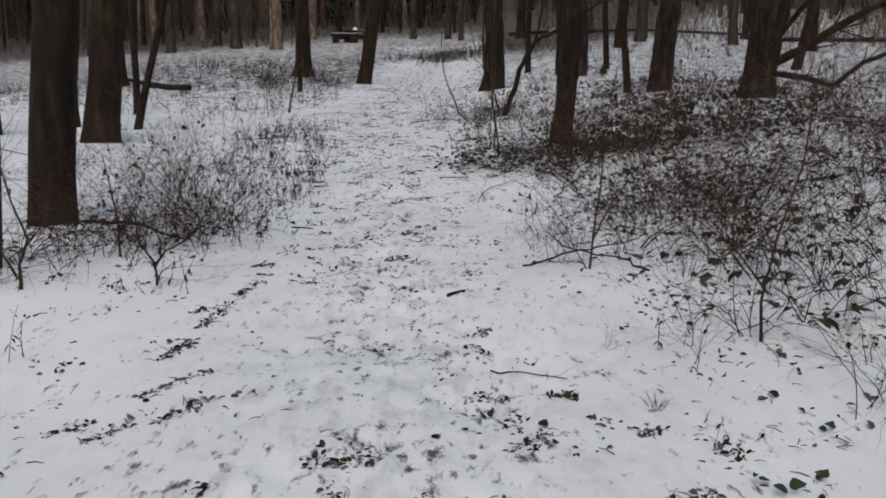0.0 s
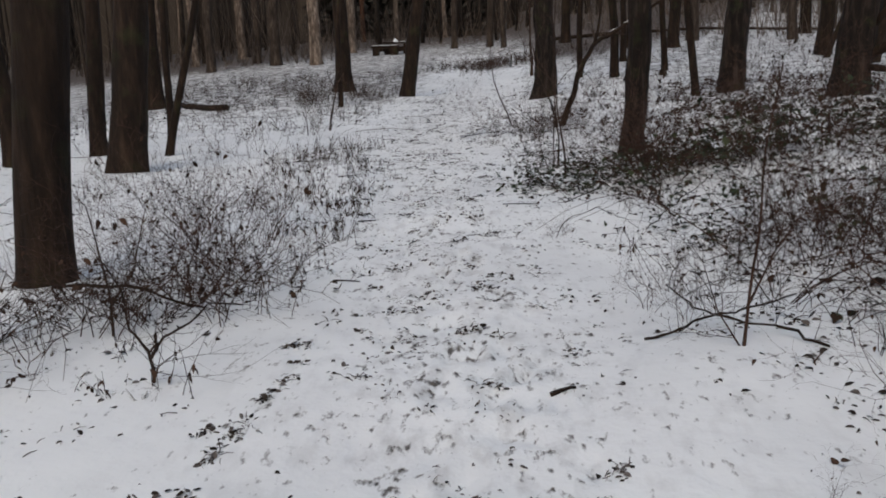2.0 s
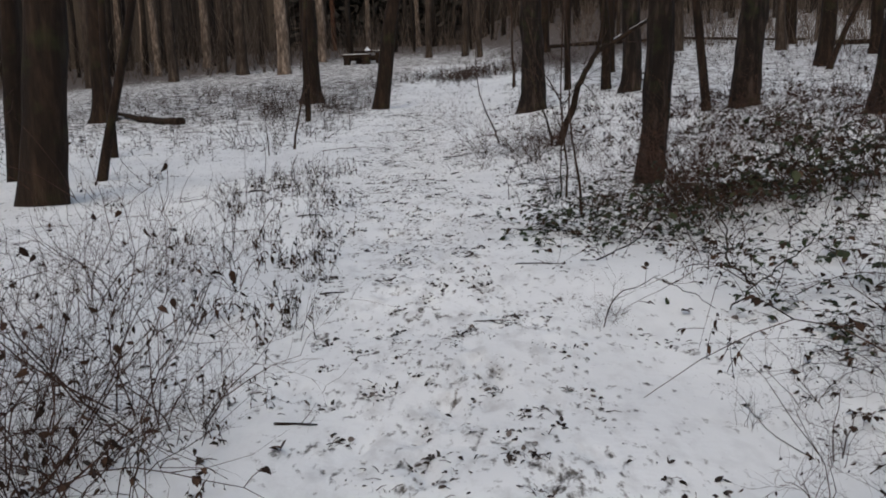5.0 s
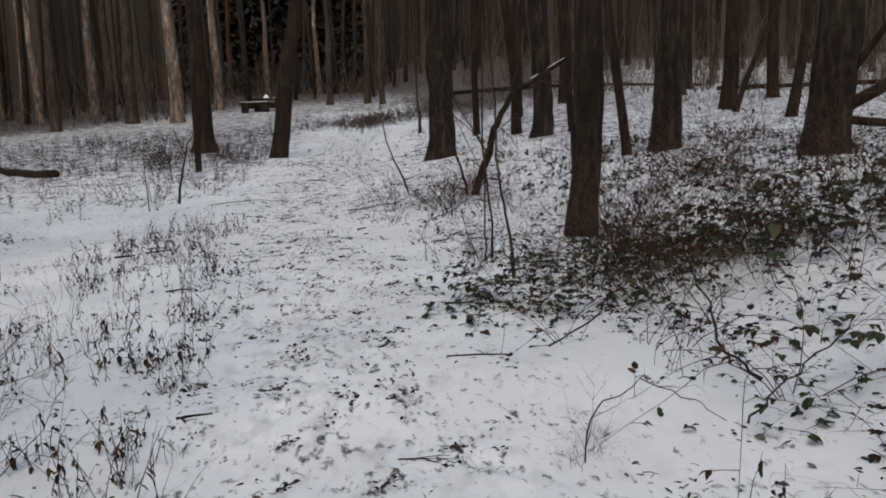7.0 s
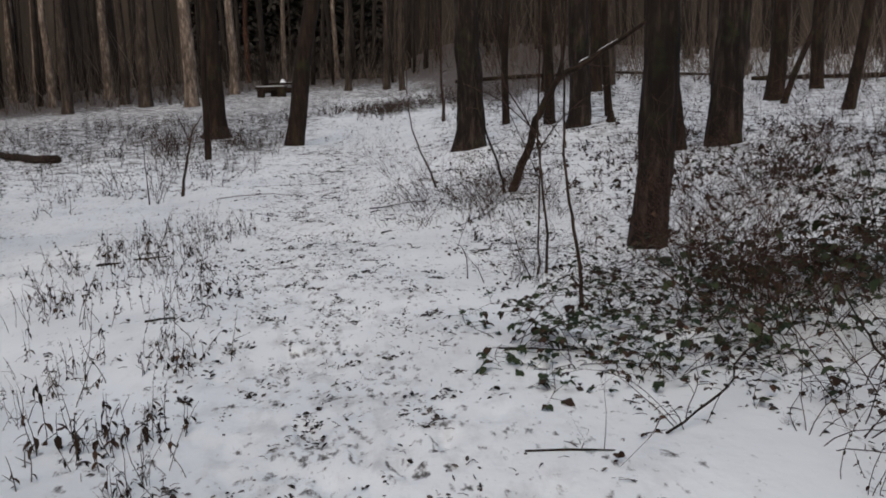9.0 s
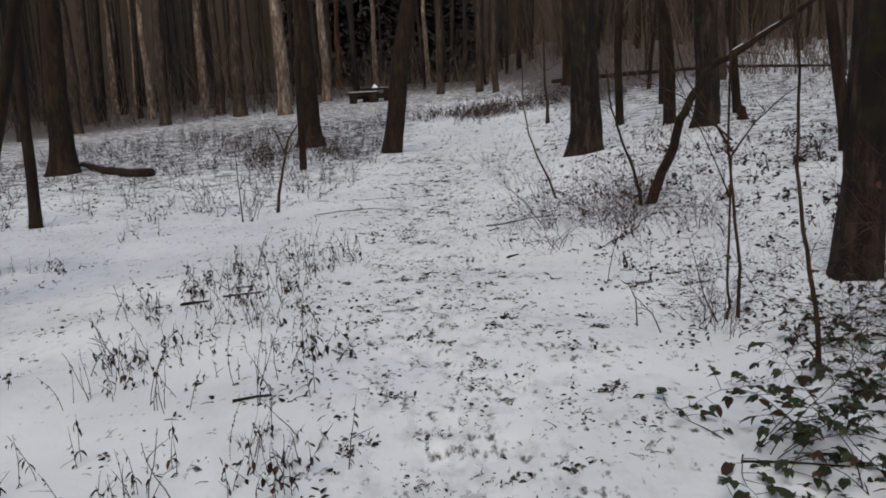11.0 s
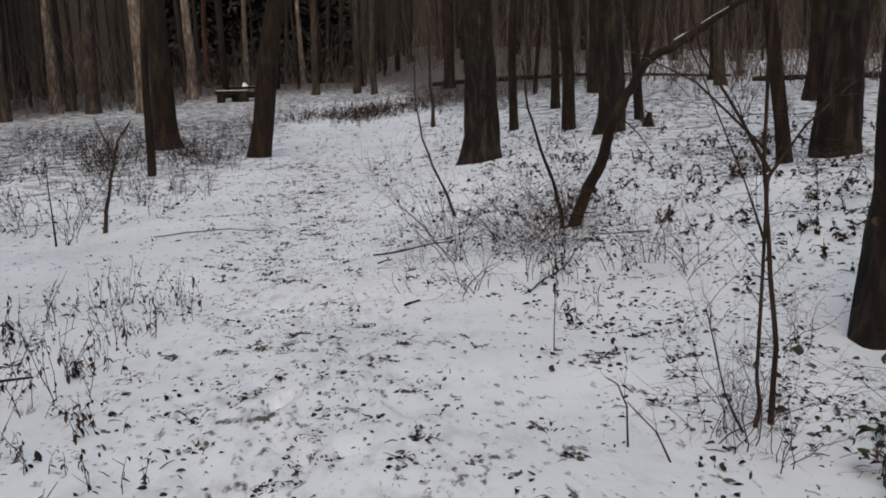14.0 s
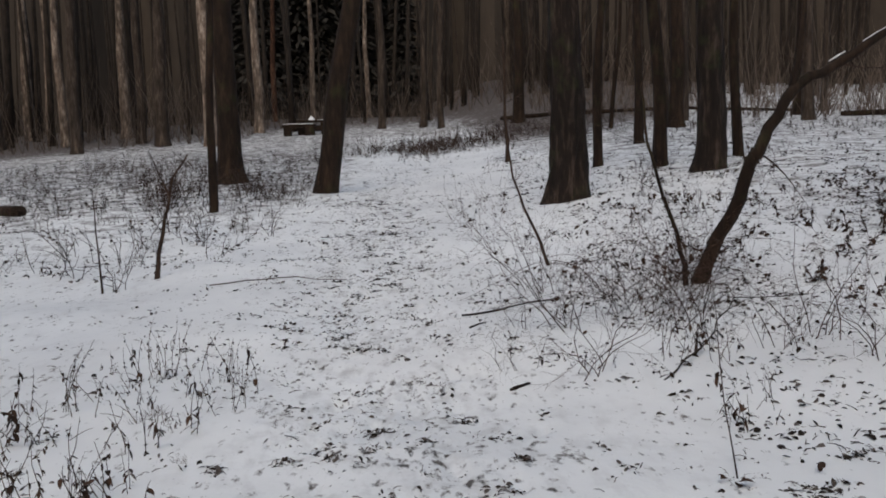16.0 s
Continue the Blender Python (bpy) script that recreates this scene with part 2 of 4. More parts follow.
def make_ground():
    def graded(lo, hi, fine, step, far_lo, far_hi):
        mid = np.arange(lo, hi + 1e-6, fine)
        out, v, s = [], hi, step
        while v < far_hi:
            s *= 1.16
            v += s
            out.append(v)
        back, v, s = [], lo, step
        while v > far_lo:
            s *= 1.16
            v -= s
            back.append(v)
        return np.concatenate([back[::-1], mid, out])
    xs = graded(-4.2, 3.4, 0.045, 0.05, -900, 900)
    ys = graded(0.6, 25.0, 0.05, 0.05, -900, 900)
    X, Y = np.meshgrid(xs, ys)
    Z = ground_z(X, Y)
    rng = np.random.default_rng(5)
    near = np.exp(-np.clip(np.hypot(X + 1, Y - 12) - 12, 0, None) / 25)
    # gentle hummocks
    for _ in range(60):
        k, a, ph = rng.uniform(0.5, 5.0), rng.uniform(0, 6.283), rng.uniform(0, 6.283)
        Z += near * 0.010 / (0.4 + k * 0.6) * np.sin(k * (X * np.cos(a) + Y * np.sin(a)) + ph)
    off = X - path_x(Y)
    width = 0.62 + 0.12 * np.sin(Y * 0.9) + 0.07 * np.sin(Y * 2.7)
    Z -= 0.035 * np.exp(-(off / 0.75) ** 4)
    # shoe prints, two lanes with strays
    for i in range(560):
        py = rng.uniform(0.8, 26)
        px = path_x(py) + rng.choice((-0.34, 0.0, 0.34)) + rng.normal(0, 0.24)
        a = rng.normal(0, 0.3)
        i0, i1 = np.searchsorted(ys, (py - 0.3, py + 0.3))
        j0, j1 = np.searchsorted(xs, (px - 0.3, px + 0.3))
        sx, sy = X[i0:i1, j0:j1] - px, Y[i0:i1, j0:j1] - py
        u, v = sx * np.cos(a) + sy * np.sin(a), -sx * np.sin(a) + sy * np.cos(a)
        q = (u / 0.055) ** 2 + (v / 0.13) ** 2
        Z[i0:i1, j0:j1] -= rng.uniform(0.010, 0.026) * np.exp(-q ** 2) - 0.005 * np.exp(-(q - 2.2) ** 2)
    wear = np.exp(-(off / width) ** 4) * np.clip((40 - Y) / 12, 0, 1)
    wear += 0.55 * np.exp(-((off - 0.1) / 1.5) ** 4) * (1 - wear)
    verge = 0.45 * ((X > 0.9) | (X < -3.0)) * np.clip((70 - Y) / 20, 0, 1)
    wear = np.maximum(wear, verge * np.clip(np.maximum(X - 0.9, -X - 3.0), 0, 1))
    # Share of leaf floor; the right-bank term also darkens snow for canopy shade.
    bare = np.clip((Y - 66 + 1.0 * np.clip(-X - 9, 0, 20)) / np.where(X > 4, 110, 40), 0, 1) + 0.36 * np.clip((Y - 20 - 2 * np.clip(X + 4, 0, 40)) / 10, 0, 1) + 0.3 * np.clip((X - 1.5) / 3, 0, 1) * np.clip((Y - 9) / 12, 0, 1) + 0.12 * np.clip((Y - 24) / 15, 0, 1)
    bare *= 1 - 0.85 * np.exp(-((X + 0.3) / 2.6) ** 4) * (Y < 60)
    bare = np.maximum(bare, np.clip((np.abs(X) - 34) / 25, 0, 0.8))
    bare = np.maximum(bare, np.clip((-Y - 10) / 15, 0, 1))
    SURFACE.update(xs=xs, ys=ys, Z=Z)
    ny, nx = X.shape
    me = bpy.data.meshes.new("ground")
    idx = np.arange(ny * nx).reshape(ny, nx)
    quads = np.stack([idx[:-1, :-1], idx[:-1, 1:], idx[1:, 1:], idx[1:, :-1]], -1).reshape(-1, 4)
    me.from_pydata(np.stack([X, Y, Z], -1).reshape(-1, 3).tolist(), [], quads.tolist())
    for name, values in (("wear", wear), ("bare", bare)):
        me.attributes.new(name, "FLOAT", "POINT").data.foreach_set("value", values.reshape(-1).astype(np.float32))
    me.polygons.foreach_set("use_smooth", [True] * len(me.polygons))
    me.materials.append(SNOW)
    return tagged(new("ground", me), "snow-covered woodland ground with a trodden footpath", "ground", kind="structure")


make_ground()

# ---------------------------------------------------------------- trees


def trunk_shape(rng, r0, height, lean, flare, sides, fine, ridge, bend=0.0, spine=None):
    """A tapered, slightly crooked bole with root flare and furrows. spine: offsets (dx, dy, z) for a bent one."""
    zs, z = [], -0.35
    while z < height:
        zs.append(z)
        z += fine if z < 4.5 else max(fine * 4, 0.6)
    zs.append(height)
    ph = [rng.uniform(0, 6.283) for _ in range(6)]
    seed = Vector((rng.uniform(0, 90), rng.uniform(0, 90), rng.uniform(0, 90)))
    s = Shape()
    for i, z in enumerate(zs):
        zz = max(z, 0)
        cx = lean[0] * zz + bend * math.sin(zz * 0.55 + ph[0]) * min(zz, 3) / 3 + 0.02 * math.sin(zz * 1.7 + ph[1])
        cy = lean[1] * zz + bend * math.cos(zz * 0.5 + ph[2]) * min(zz, 3) / 3
        r = r0 * (1 - 0.75 * (zz / height) ** 1.1)
        for k in range(sides):
            a = 2 * math.pi * k / sides
            c, sn = math.cos(a), math.sin(a)
            root = flare * math.exp(-(z + 0.05) / (0.9 * r0 + 0.1)) * (0.75 + 0.35 * math.cos(3 * a + ph[3]) + 0.25 * math.cos(5 * a + ph[4]))
            rr = r * (1 + min(root, 1.6))
            if fine < 0.3:
                rr += r * 0.10 * noise.noise(Vector((c * 1.2, sn * 1.2, zz * 0.7)) + seed)
                rr += r * ridge * (abs(noise.noise(Vector((c * 5.5, sn * 5.5, zz * 1.3)) + seed)) - 0.2)
            s.verts.append(Vector((cx + c * rr, cy + sn * rr, z)))
    for i in range(len(zs) - 1):
        for k in range(sides):
            a, b = i * sides + k, i * sides + (k + 1) % sides
            s.faces.append((a, b, b + sides, a + sides))
    s.faces.append(tuple(range((len(zs) - 1) * sides, len(zs) * sides)))

    def axis(z):
        return Vector((lean[0] * z + bend * math.sin(z * 0.55 + ph[0]) * min(z, 3) / 3 + 0.02 * math.sin(z * 1.7 + ph[1]), lean[1] * z + bend * math.cos(z * 0.5 + ph[2]) * min(z, 3) / 3, z)), r0 * (1 - 0.75 * (z / height) ** 1.1)
    return s, axis


def make_tree(x, y, d, height=15, lean=(0, 0), bark=None, label="", flare=0.35, ridge=0.16, sides=22, fine=0.12, limbs=6, bend=0.05, seed=0, name="tree", twigs=2, low=5.5, group="bare trees of the wood", spin=0.0):
    rng = random.Random(seed * 7 + 13)
    tree = tagged(new(name), label or "bare winter tree with dark bark rising from snow", "tree", group)
    tree.location = on_ground(x, y)
    tree.rotation_euler = (0, 0, spin)
    bark = bark or BARK
    s, axis = trunk_shape(rng, d / 2, height, lean, flare, sides, fine, ridge, bend)
    part("trunk", s, bark, tree)
    crown = Shape()
    for i in range(limbs):
        z = rng.uniform(low, height * 0.92)
        p, r = axis(z)
        a = rng.uniform(0, 6.283)
        way = Vector((math.cos(a), math.sin(a), rng.uniform(0.35, 1.1)))
        limb = Shape()
        length = rng.uniform(1.6, 3.2) * (1.2 - 0.6 * z / height) * (height / 15)
        pts = branch_pts(rng, p, way, length, 6, 0.18, 0.06)
        rl = max(0.25 * r, 0.02)
        limb.tube(pts, [rl * (1 - 0.7 * k / 6) for k in range(7)], 6)
        limb_ob = part("limb", limb, bark, tree)
        spray = Shape() if twigs > 1 else crown
        for k in range(2, 7):
            for _ in range(twigs):
                grow(spray, rng, pts[k], (pts[k] - pts[k - 1]).normalized() + rand_dir(rng) * 0.8, length * 0.42, rl * 0.3, 1, 0.25, 0.03, 2 + twigs, 3)
        if twigs > 1:
            part("twig_spray", spray, TWIG, limb_ob, "bare twigs at the limb's end")
    p, r = axis(height)
    for _ in range(2 * twigs):
        grow(crown, rng, p - up * 0.1, rand_dir(rng) + up, 2.0, 0.03, 1, 0.2, 0.03, 4, 3)
    part("crown", crown, TWIG, tree, "bare twigs of the crown")
    return tree


# those beside the path, with their own girth and tilt
make_tree(-3.65, 7.64, 0.42, 15, (0.085, 0.0), seed=1, label="thick dark smooth-barked tree beside brambles at the path", flare=0.18, ridge=0.05, bend=0.02)
make_tree(-6.25, 15.2, 0.6, 17, (0.12, 0.0), seed=2, label="broad dark tree with frayed bark among undergrowth", flare=0.2, ridge=0.1, bend=0.03)
make_tree(-6.46, 17.6, 0.17, 9, (0.27, 0.02), seed=3, label="slim dark leaning tree on open snow", flare=0.2, sides=14, limbs=3, low=3.5)
make_tree(-8.1, 22.0, 0.19, 10, (0.05, 0.0), seed=4, label="slim dark tree on open snow", flare=0.3, sides=14, limbs=4, low=4)
make_tree(-7.95, 17.8, 0.32, 14, (0.06, 0.0), seed=27, label="dark straight tree on open snow", flare=0.25, sides=16)
make_tree(-8.7, 16.0, 0.34, 14, (-0.03, 0.0), seed=28, label="dark tree among others by the clearing", flare=0.25, sides=16)
make_tree(-12.7, 32.7, 0.66, 18, (0.02, 0.0), seed=5, label="broad dark tree with spreading roots beside a fallen log", flare=0.7)
make_tree(-5.8, 34.5, 0.6, 18, (0.0, 0.0), seed=6, label="stout dark tree with a flared foot", flare=0.8, ridge=0.12)
make_tree(-4.95, 28.7, 0.17, 10, (0.025, 0.0), seed=7, label="slim dark tree standing before a stouter one", flare=0.15, sides=14, limbs=4, bend=0.02)
make_tree(-3.0, 31.2, 0.52, 16, (0.17, 0.0), seed=8, label="dark tree leaning over the bend of the path", flare=0.18, ridge=0.1, bend=0.03)
make_tree(1.5, 26.4, 0.56, 18, (0.0, 0.0), BARK_ROUGH, seed=9, label="stout tree with deeply furrowed brown bark and flared foot", flare=0.55, ridge=0.42, sides=30)
make_tree(2.2, 15.65, 0.37, 15, (0.055, 0.0), BARK_ROUGH, seed=10, label="furrowed dark tree rising from brambles by the path", flare=0.3, ridge=0.35, sides=28)
make_tree(4.3, 27.3, 0.5, 17, (-0.01, 0.0), BARK_ROUGH, seed=11, label="straight dark tree on the snowy bank", flare=0.35, ridge=0.25)
make_tree(3.95, 29.0, 0.28, 13, (-0.07, 0.0), seed=12, label="slender dark tree tilting slightly on the bank", flare=0.3, sides=16)
make_tree(5.1, 34.6, 0.25, 13, (-0.03, 0.0), seed=13, label="slender dark tree on the snowy rise", flare=0.3, sides=14)
make_tree(2.95, 30.3, 0.2, 12, (0.01, 0.0), seed=14, label="thin dark tree behind a stout one", flare=0.2, sides=14)
make_tree(5.5, 29.0, 0.21, 12, (-0.04, 0.0), seed=15, label="thin dark tree on the snowy bank", flare=0.2, sides=14)
make_tree(5.45, 21.5, 0.56, 17, (0.07, 0.0), BARK_ROUGH, seed=16, label="stout furrowed tree on the bank above the path", flare=0.3, ridge=0.28, sides=28)
make_tree(4.58, 21.2, 0.19, 11, (-0.075, 0.0), seed=17, label="thin crooked tree beside a stout one", flare=0.3, sides=14, bend=0.16)
big = make_tree(6.5, 17.5, 0.64, 17, (0.05, 0.0), BARK_ROUGH, seed=18, label="stout dark tree with dead limbs above brambles", flare=0.3, ridge=0.22, sides=28)
make_tree(8.7, 42.4, 0.55, 18, (0.0, 0.0), seed=19, label="dark tree on the snowy rise", sides=16, fine=0.2)
make_tree(5.0, 57.0, 0.6, 19, (0.0, 0.0), seed=20, label="dark tree at the edge of the dense wood", sides=16, fine=0.25)
make_tree(6.9, 44.8, 0.18, 10, (0.08, 0.0), seed=21, label="thin tilting tree on the rise", sides=12, fine=0.25)
make_tree(11.9, 32.8, 0.55, 17, (0.05, 0.0), seed=22, label="dark tree on the upper bank", sides=18, fine=0.2)
make_tree(11.4, 31.2, 0.2, 8, (0.4, 0.0), seed=23, label="thin tree leaning strongly on the upper bank", sides=12, fine=0.2, low=3)
make_tree(17.0, 39.7, 0.5, 17, (0.0, 0.0), seed=24, label="dark tree on the upper bank", sides=16, fine=0.25)
make_tree(11.7, 28.2, 0.3, 13, (0.14, 0.0), seed=25, label="slender tilted tree on the upper bank", sides=14, fine=0.2)
make_tree(19.4, 55.0, 0.7, 18, (0.0, 0.0), seed=26, label="broad dark tree before the dense wood", sides=16, fine=0.25)
# dead limbs on the tree above the brambles
rng = random.Random(77)
for pts, r in (([(0.1, -0.1, 0.55), (0.6, -0.15, 0.8), (1.1, -0.2, 1.15), (1.7, -0.2, 1.5), (2.5, -0.3, 1.85), (3.3, -0.3, 2.1)], 0.085),
               ([(0.15, -0.1, 0.9), (0.5, -0.3, 1.5), (0.9, -0.4, 1.8), (1.5, -0.5, 2.1)], 0.05),
               ([(0.1, -0.2, 0.42), (0.6, -0.5, 0.35), (1.0, -0.6, 0.22), (1.4, -0.7, 0.6), (2.2, -0.8, 0.95), (3.0, -0.8, 1.05)], 0.055)):
    s = Shape()
    pts, r = [Vector(p) * 1.2 for p in pts], r * 1.2
    s.tube(pts, [r * (1 - 0.55 * i / (len(pts) - 1)) for i in range(len(pts))], 8)
    for i in range(1, len(pts)):
        for _ in range(3):
            grow(s, rng, pts[i], Vector((0.6, -0.2, 0.5)) + rand_dir(rng) * 0.7, 0.8, r * 0.25, 1, 0.2, 0.02, 3)
    part("limb", s, BARK, big, "dead crooked side limb")

# pines standing before the dense wood
PINES = [(-27.5, 68, 0.9, BARK_FAR), (-30.5, 80, 0.85, BARK_PINE), (-24.8, 70, 0.55, BARK_PINE), (-23.0, 67.6, 0.55, BARK_PINE), (-20.8, 73, 0.72, BARK_PINE),
         (-15.2, 62, 0.8, BARK_FAR), (-11.8, 59.5, 0.85, BARK_PINE), (-10.9, 70, 0.7, BARK_PINE), (-11.9, 84, 0.5, BARK_RED), (-8.8, 86, 0.5, BARK_PINE),
         (-2.5, 67.6, 0.5, BARK_FAR), (-17.6, 66, 0.6, BARK_FAR), (-4.0, 84, 0.45, BARK_PINE), (1.2, 64, 0.4, BARK_FAR), (-19.0, 59, 0.65, BARK_FAR), (-24, 58, 0.7, BARK_FAR)]
for i, (x, y, d, bark) in enumerate(PINES):
    pale = bark is BARK_PINE
    make_tree(x, y, d, 22, (0.01 * (i % 3 - 1), 0), bark, seed=40 + i, sides=16, fine=0.29, flare=0.3, limbs=4, low=12, twigs=1, bend=0.08,
              label="tall straight pine with pale flaking bark" if pale else "tall slender pine with reddish bark" if bark is BARK_RED else "tall straight dark-barked pine", group="tall pines before the dense wood")

# the rest of the wood: a few kinds, repeated all round
rng = random.Random(4)
kinds = [make_tree(24 + 3 * i, 30 + 5 * i, (0.35, 0.5, 0.22, 0.62, 0.28)[i], (15, 17, 12, 18, 13)[i], ((0.02, 0), (-0.03, 0.02), (0.08, 0), (0, 0), (-0.06, 0))[i], BARK_FAR, seed=70 + i, sides=12, fine=0.4, limbs=3, twigs=1, label="bare dark tree among others of the wood", group="trees of the surrounding wood") for i in range(5)]
placed = [(-3.65, 7.64), (-6.25, 15.2), (6.5, 17.5), (5.45, 21.5)]
count = 0
while count < 84:
    if rng.random() < 0.6:
        x, y = rng.uniform(-2, 62), rng.uniform(38, 88)
        if x < 6 and y < 62 or x < 16 and y < 46:
            continue
    else:
        # Mostly out of view: trees added to close and shade the place.
        x, y = rng.uniform(-60, 60), rng.uniform(-45, 66)
        if -15 < x < 9.5 and 0 < y or -14 < x < 30 and 10 < y or abs(x) < 4 or x < -10 and y > 55:
            continue
    if any((x - a) ** 2 + (y - b) ** 2 < 3.2 for a, b in placed):
        continue
    placed.append((x, y))
    m = Matrix.Translation(on_ground(x, y)) @ Matrix.Rotation(rng.uniform(0, 6.283), 4, "Z")
    copy_thing(kinds[count % 5], m)
    count += 1


def make_dense_wood():
    """Conifers and trunks that close the view all round; unseen ones block low sky light."""
    rng = np.random.default_rng(9)
    V, F = [], []
    base = 0
    # The first 220 stand out of view, added to keep sky light off trunks.
    for i in range(250):
        ahead = i >= 220
        a = rng.uniform(1.56, 1.78) if ahead else rng.uniform(2.5, 6.95)
        rad = rng.uniform(92, 112) if ahead else rng.uniform(78, 112) if np.sin(a) > 0 else rng.uniform(52, 95)
        x, y = rad * np.cos(a), rad * np.sin(a) + 10
        H, W = rng.uniform(18, 29), rng.uniform(2.6, 3.8)
        z0 = ground_z(x, y)
        n, size = (1300, 0.95) if ahead else (220, 1.1)
        zz = rng.uniform(0.02, 1, n) ** 1.35 * H
        ang = rng.uniform(0, 2 * np.pi, n)
        out = W * (1.02 - zz / H)
        r = out * np.sqrt(rng.uniform(0.15, 1, n))
        c = np.stack([x + r * np.cos(ang), y + r * np.sin(ang), z0 + zz - 0.18 * r], -1)
        d = np.stack([np.cos(ang), np.sin(ang), rng.uniform(-0.9, 0.1, n)], -1) * (size * rng.uniform(0.5, 1.0, n))[:, None]
        sd = np.stack([-np.sin(ang), np.cos(ang), rng.uniform(-0.8, 0.8, n)], -1) * (size * rng.uniform(0.16, 0.32, n))[:, None]
        quad = np.stack([c - d * 0.6, c + sd - d * 0.1, c + d, c - sd - d * 0.1], 1)
        V.append(quad.reshape(-1, 3))
        F.append(base + np.arange(n * 4).reshape(n, 4))
        base += n * 4
    me = bpy.data.meshes.new("dense_wood")
    me.from_pydata(np.concatenate(V).tolist(), [], np.concatenate(F).tolist())
    me.materials.append(NEEDLES)
    tagged(new("far_conifers", me), "dense dark conifers closing the far wood, the unseen ring added against side light", "woods", kind="stuff")
    s = Shape()
    r2 = random.Random(12)
    for i in range(520):
        a = r2.uniform(0, 6.283) if i % 2 else r2.uniform(0.7, 2.5)
        rad = r2.uniform(66, 108)
        x, y = rad * math.cos(a), rad * math.sin(a) + 8
        g = on_ground(x, y, 0.3)
        d, tilt = r2.uniform(0.08, 0.26), r2.uniform(-0.06, 0.06)
        s.tube([g, g + Vector((tilt * 4, 0, 4)), g + Vector((tilt * 14, 0, 14)), g + Vector((tilt * 20, 0, 22))], [d * 1.25, d, d * 0.7, d * 0.3], 7)
    tagged(part("far_trunks", s, BARK_DEEP), "crowded bare trunks of the far wood", "woods", kind="stuff")
    b = Shape()
    for i in range(6000):
        a = r2.uniform(0.10, 3.04)
        rad = r2.uniform(46, 84)
        x, y = rad * math.cos(a) * 1.05, rad * math.sin(a) + 8
        if abs(x + 2) < 9 and y < 72 or x < 0 and y < 62 or x < 14 and y < 56:
            continue
        g = on_ground(x, y, 0.05)
        tall = r2.uniform(0.5, 1.6) if r2.random() < 0.6 else r2.uniform(2.0, 6.0)
        for _ in range(3):
            b.tube(branch_pts(r2, g, Vector((r2.uniform(-0.4, 0.4), r2.uniform(-0.4, 0.4), 1)), tall * r2.uniform(0.6, 1.2), 2, 0.28, 0.0), [0.02, 0.014, 0.006], 3, tip=False)
    tagged(part("far_brush", b, BRUSH), "grey-brown leafless brush under the far trees", "brush", kind="stuff")


make_dense_wood()


def make_backdrop():
    """A dark wall of distant forest behind all the trees."""
    mat, nt, bsdf = material("distant_forest", 1.0)
    n = noise_tex(nt, coords(nt, (1, 1, 0.22)), 0.5, 6, 0.7)
    nt.links.new(ramp(nt, n, [(0.3, (0.046, 0.036, 0.028)), (0.75, (0.074, 0.059, 0.046))]), bsdf.inputs["Base Color"])
    s = Shape()
    rng = random.Random(2)
    n = 240
    for i in range(n):
        a = 6.283185 * i / n
        r = 128 + rng.uniform(-3, 3)
        x, y = r * math.cos(a), r * math.sin(a) + 14
        top = rng.uniform(34, 42)
        s.verts += [Vector((x, y, -3)), Vector((x, y, top))]
    for i in range(n):
        j = (i + 1) % n
        s.faces.append((2 * i, 2 * j, 2 * j + 1, 2 * i + 1))
    tagged(part("backdrop", s, mat, smooth=False), "dark distant forest closing the view", "backdrop", kind="structure")


make_backdrop()

# ---------------------------------------------------------------- singular young trees


def stem_thing(name, base, stems, mat, label, category, sides=8, twigs=0, twig_len=0.4, seed=0, group=""):
    """A small woody plant of given stems: (offsets, radius, end share)."""
    rng = random.Random(seed)
    thing = tagged(new(name), label, category, group)
    thing.location = on_ground(*base, 0.03)
    for offs, r, end in stems:
        s = Shape()
        pts = []
        for a, b in zip(offs, offs[1:]):
            a, b = Vector(a), Vector(b)
            pts += [a.lerp(b, k / 3) + rand_dir(rng) * r * 0.35 * (1 if pts else 0) for k in range(3)]
        pts.append(Vector(offs[-1]))
        n = len(pts) - 1
        s.tube(pts, [r * (1 - (1 - end) * i / n) * (1 + 0.35 * math.exp(-i)) for i in range(n + 1)], sides)
        part("stem", s, mat, thing)
        for _ in range(twigs):
            i = rng.randint(max(1, n // 4), n)
            d = (pts[i] - pts[i - 1]).normalized()
            fine = Shape()
            grow(fine, rng, pts[i], d * 0.6 + rand_dir(rng) * 0.8, twig_len * rng.uniform(0.5, 1.2), max(r * 0.16, 0.002), 1, 0.2, 0.02, 4, 3)
            part("twig", fine, TWIG, thing)
    return thing


bent = stem_thing("curved_tree", (1.4, 19.9), [
    ([(0, 0, -0.1), (0.10, -0.1, 0.3), (0.26, -0.3, 0.8), (0.34, -0.42, 1.12), (0.46, -0.44, 1.42), (0.64, -0.45, 1.68), (0.90, -0.45, 1.87), (1.27, -0.45, 2.08), (1.7, -0.45, 2.32), (2.2, -0.5, 2.66)], 0.068, 0.4),
    ([(0.64, -0.45, 1.68), (0.75, -0.4, 2.1), (0.8, -0.3, 2.9), (1.0, -0.25, 4.0)], 0.03, 0.4),
    ([(-0.1, -0.06, -0.1), (-0.13, -0.08, 0.2), (-0.22, -0.1, 0.5), (-0.36, -0.12, 0.85), (-0.5, -0.15, 1.3), (-0.56, -0.15, 1.8)], 0.026, 0.35)],
    BARK, "curved dark tree arching over from a snowy thicket", "tree", 12, twigs=5, twig_len=0.6, seed=3)
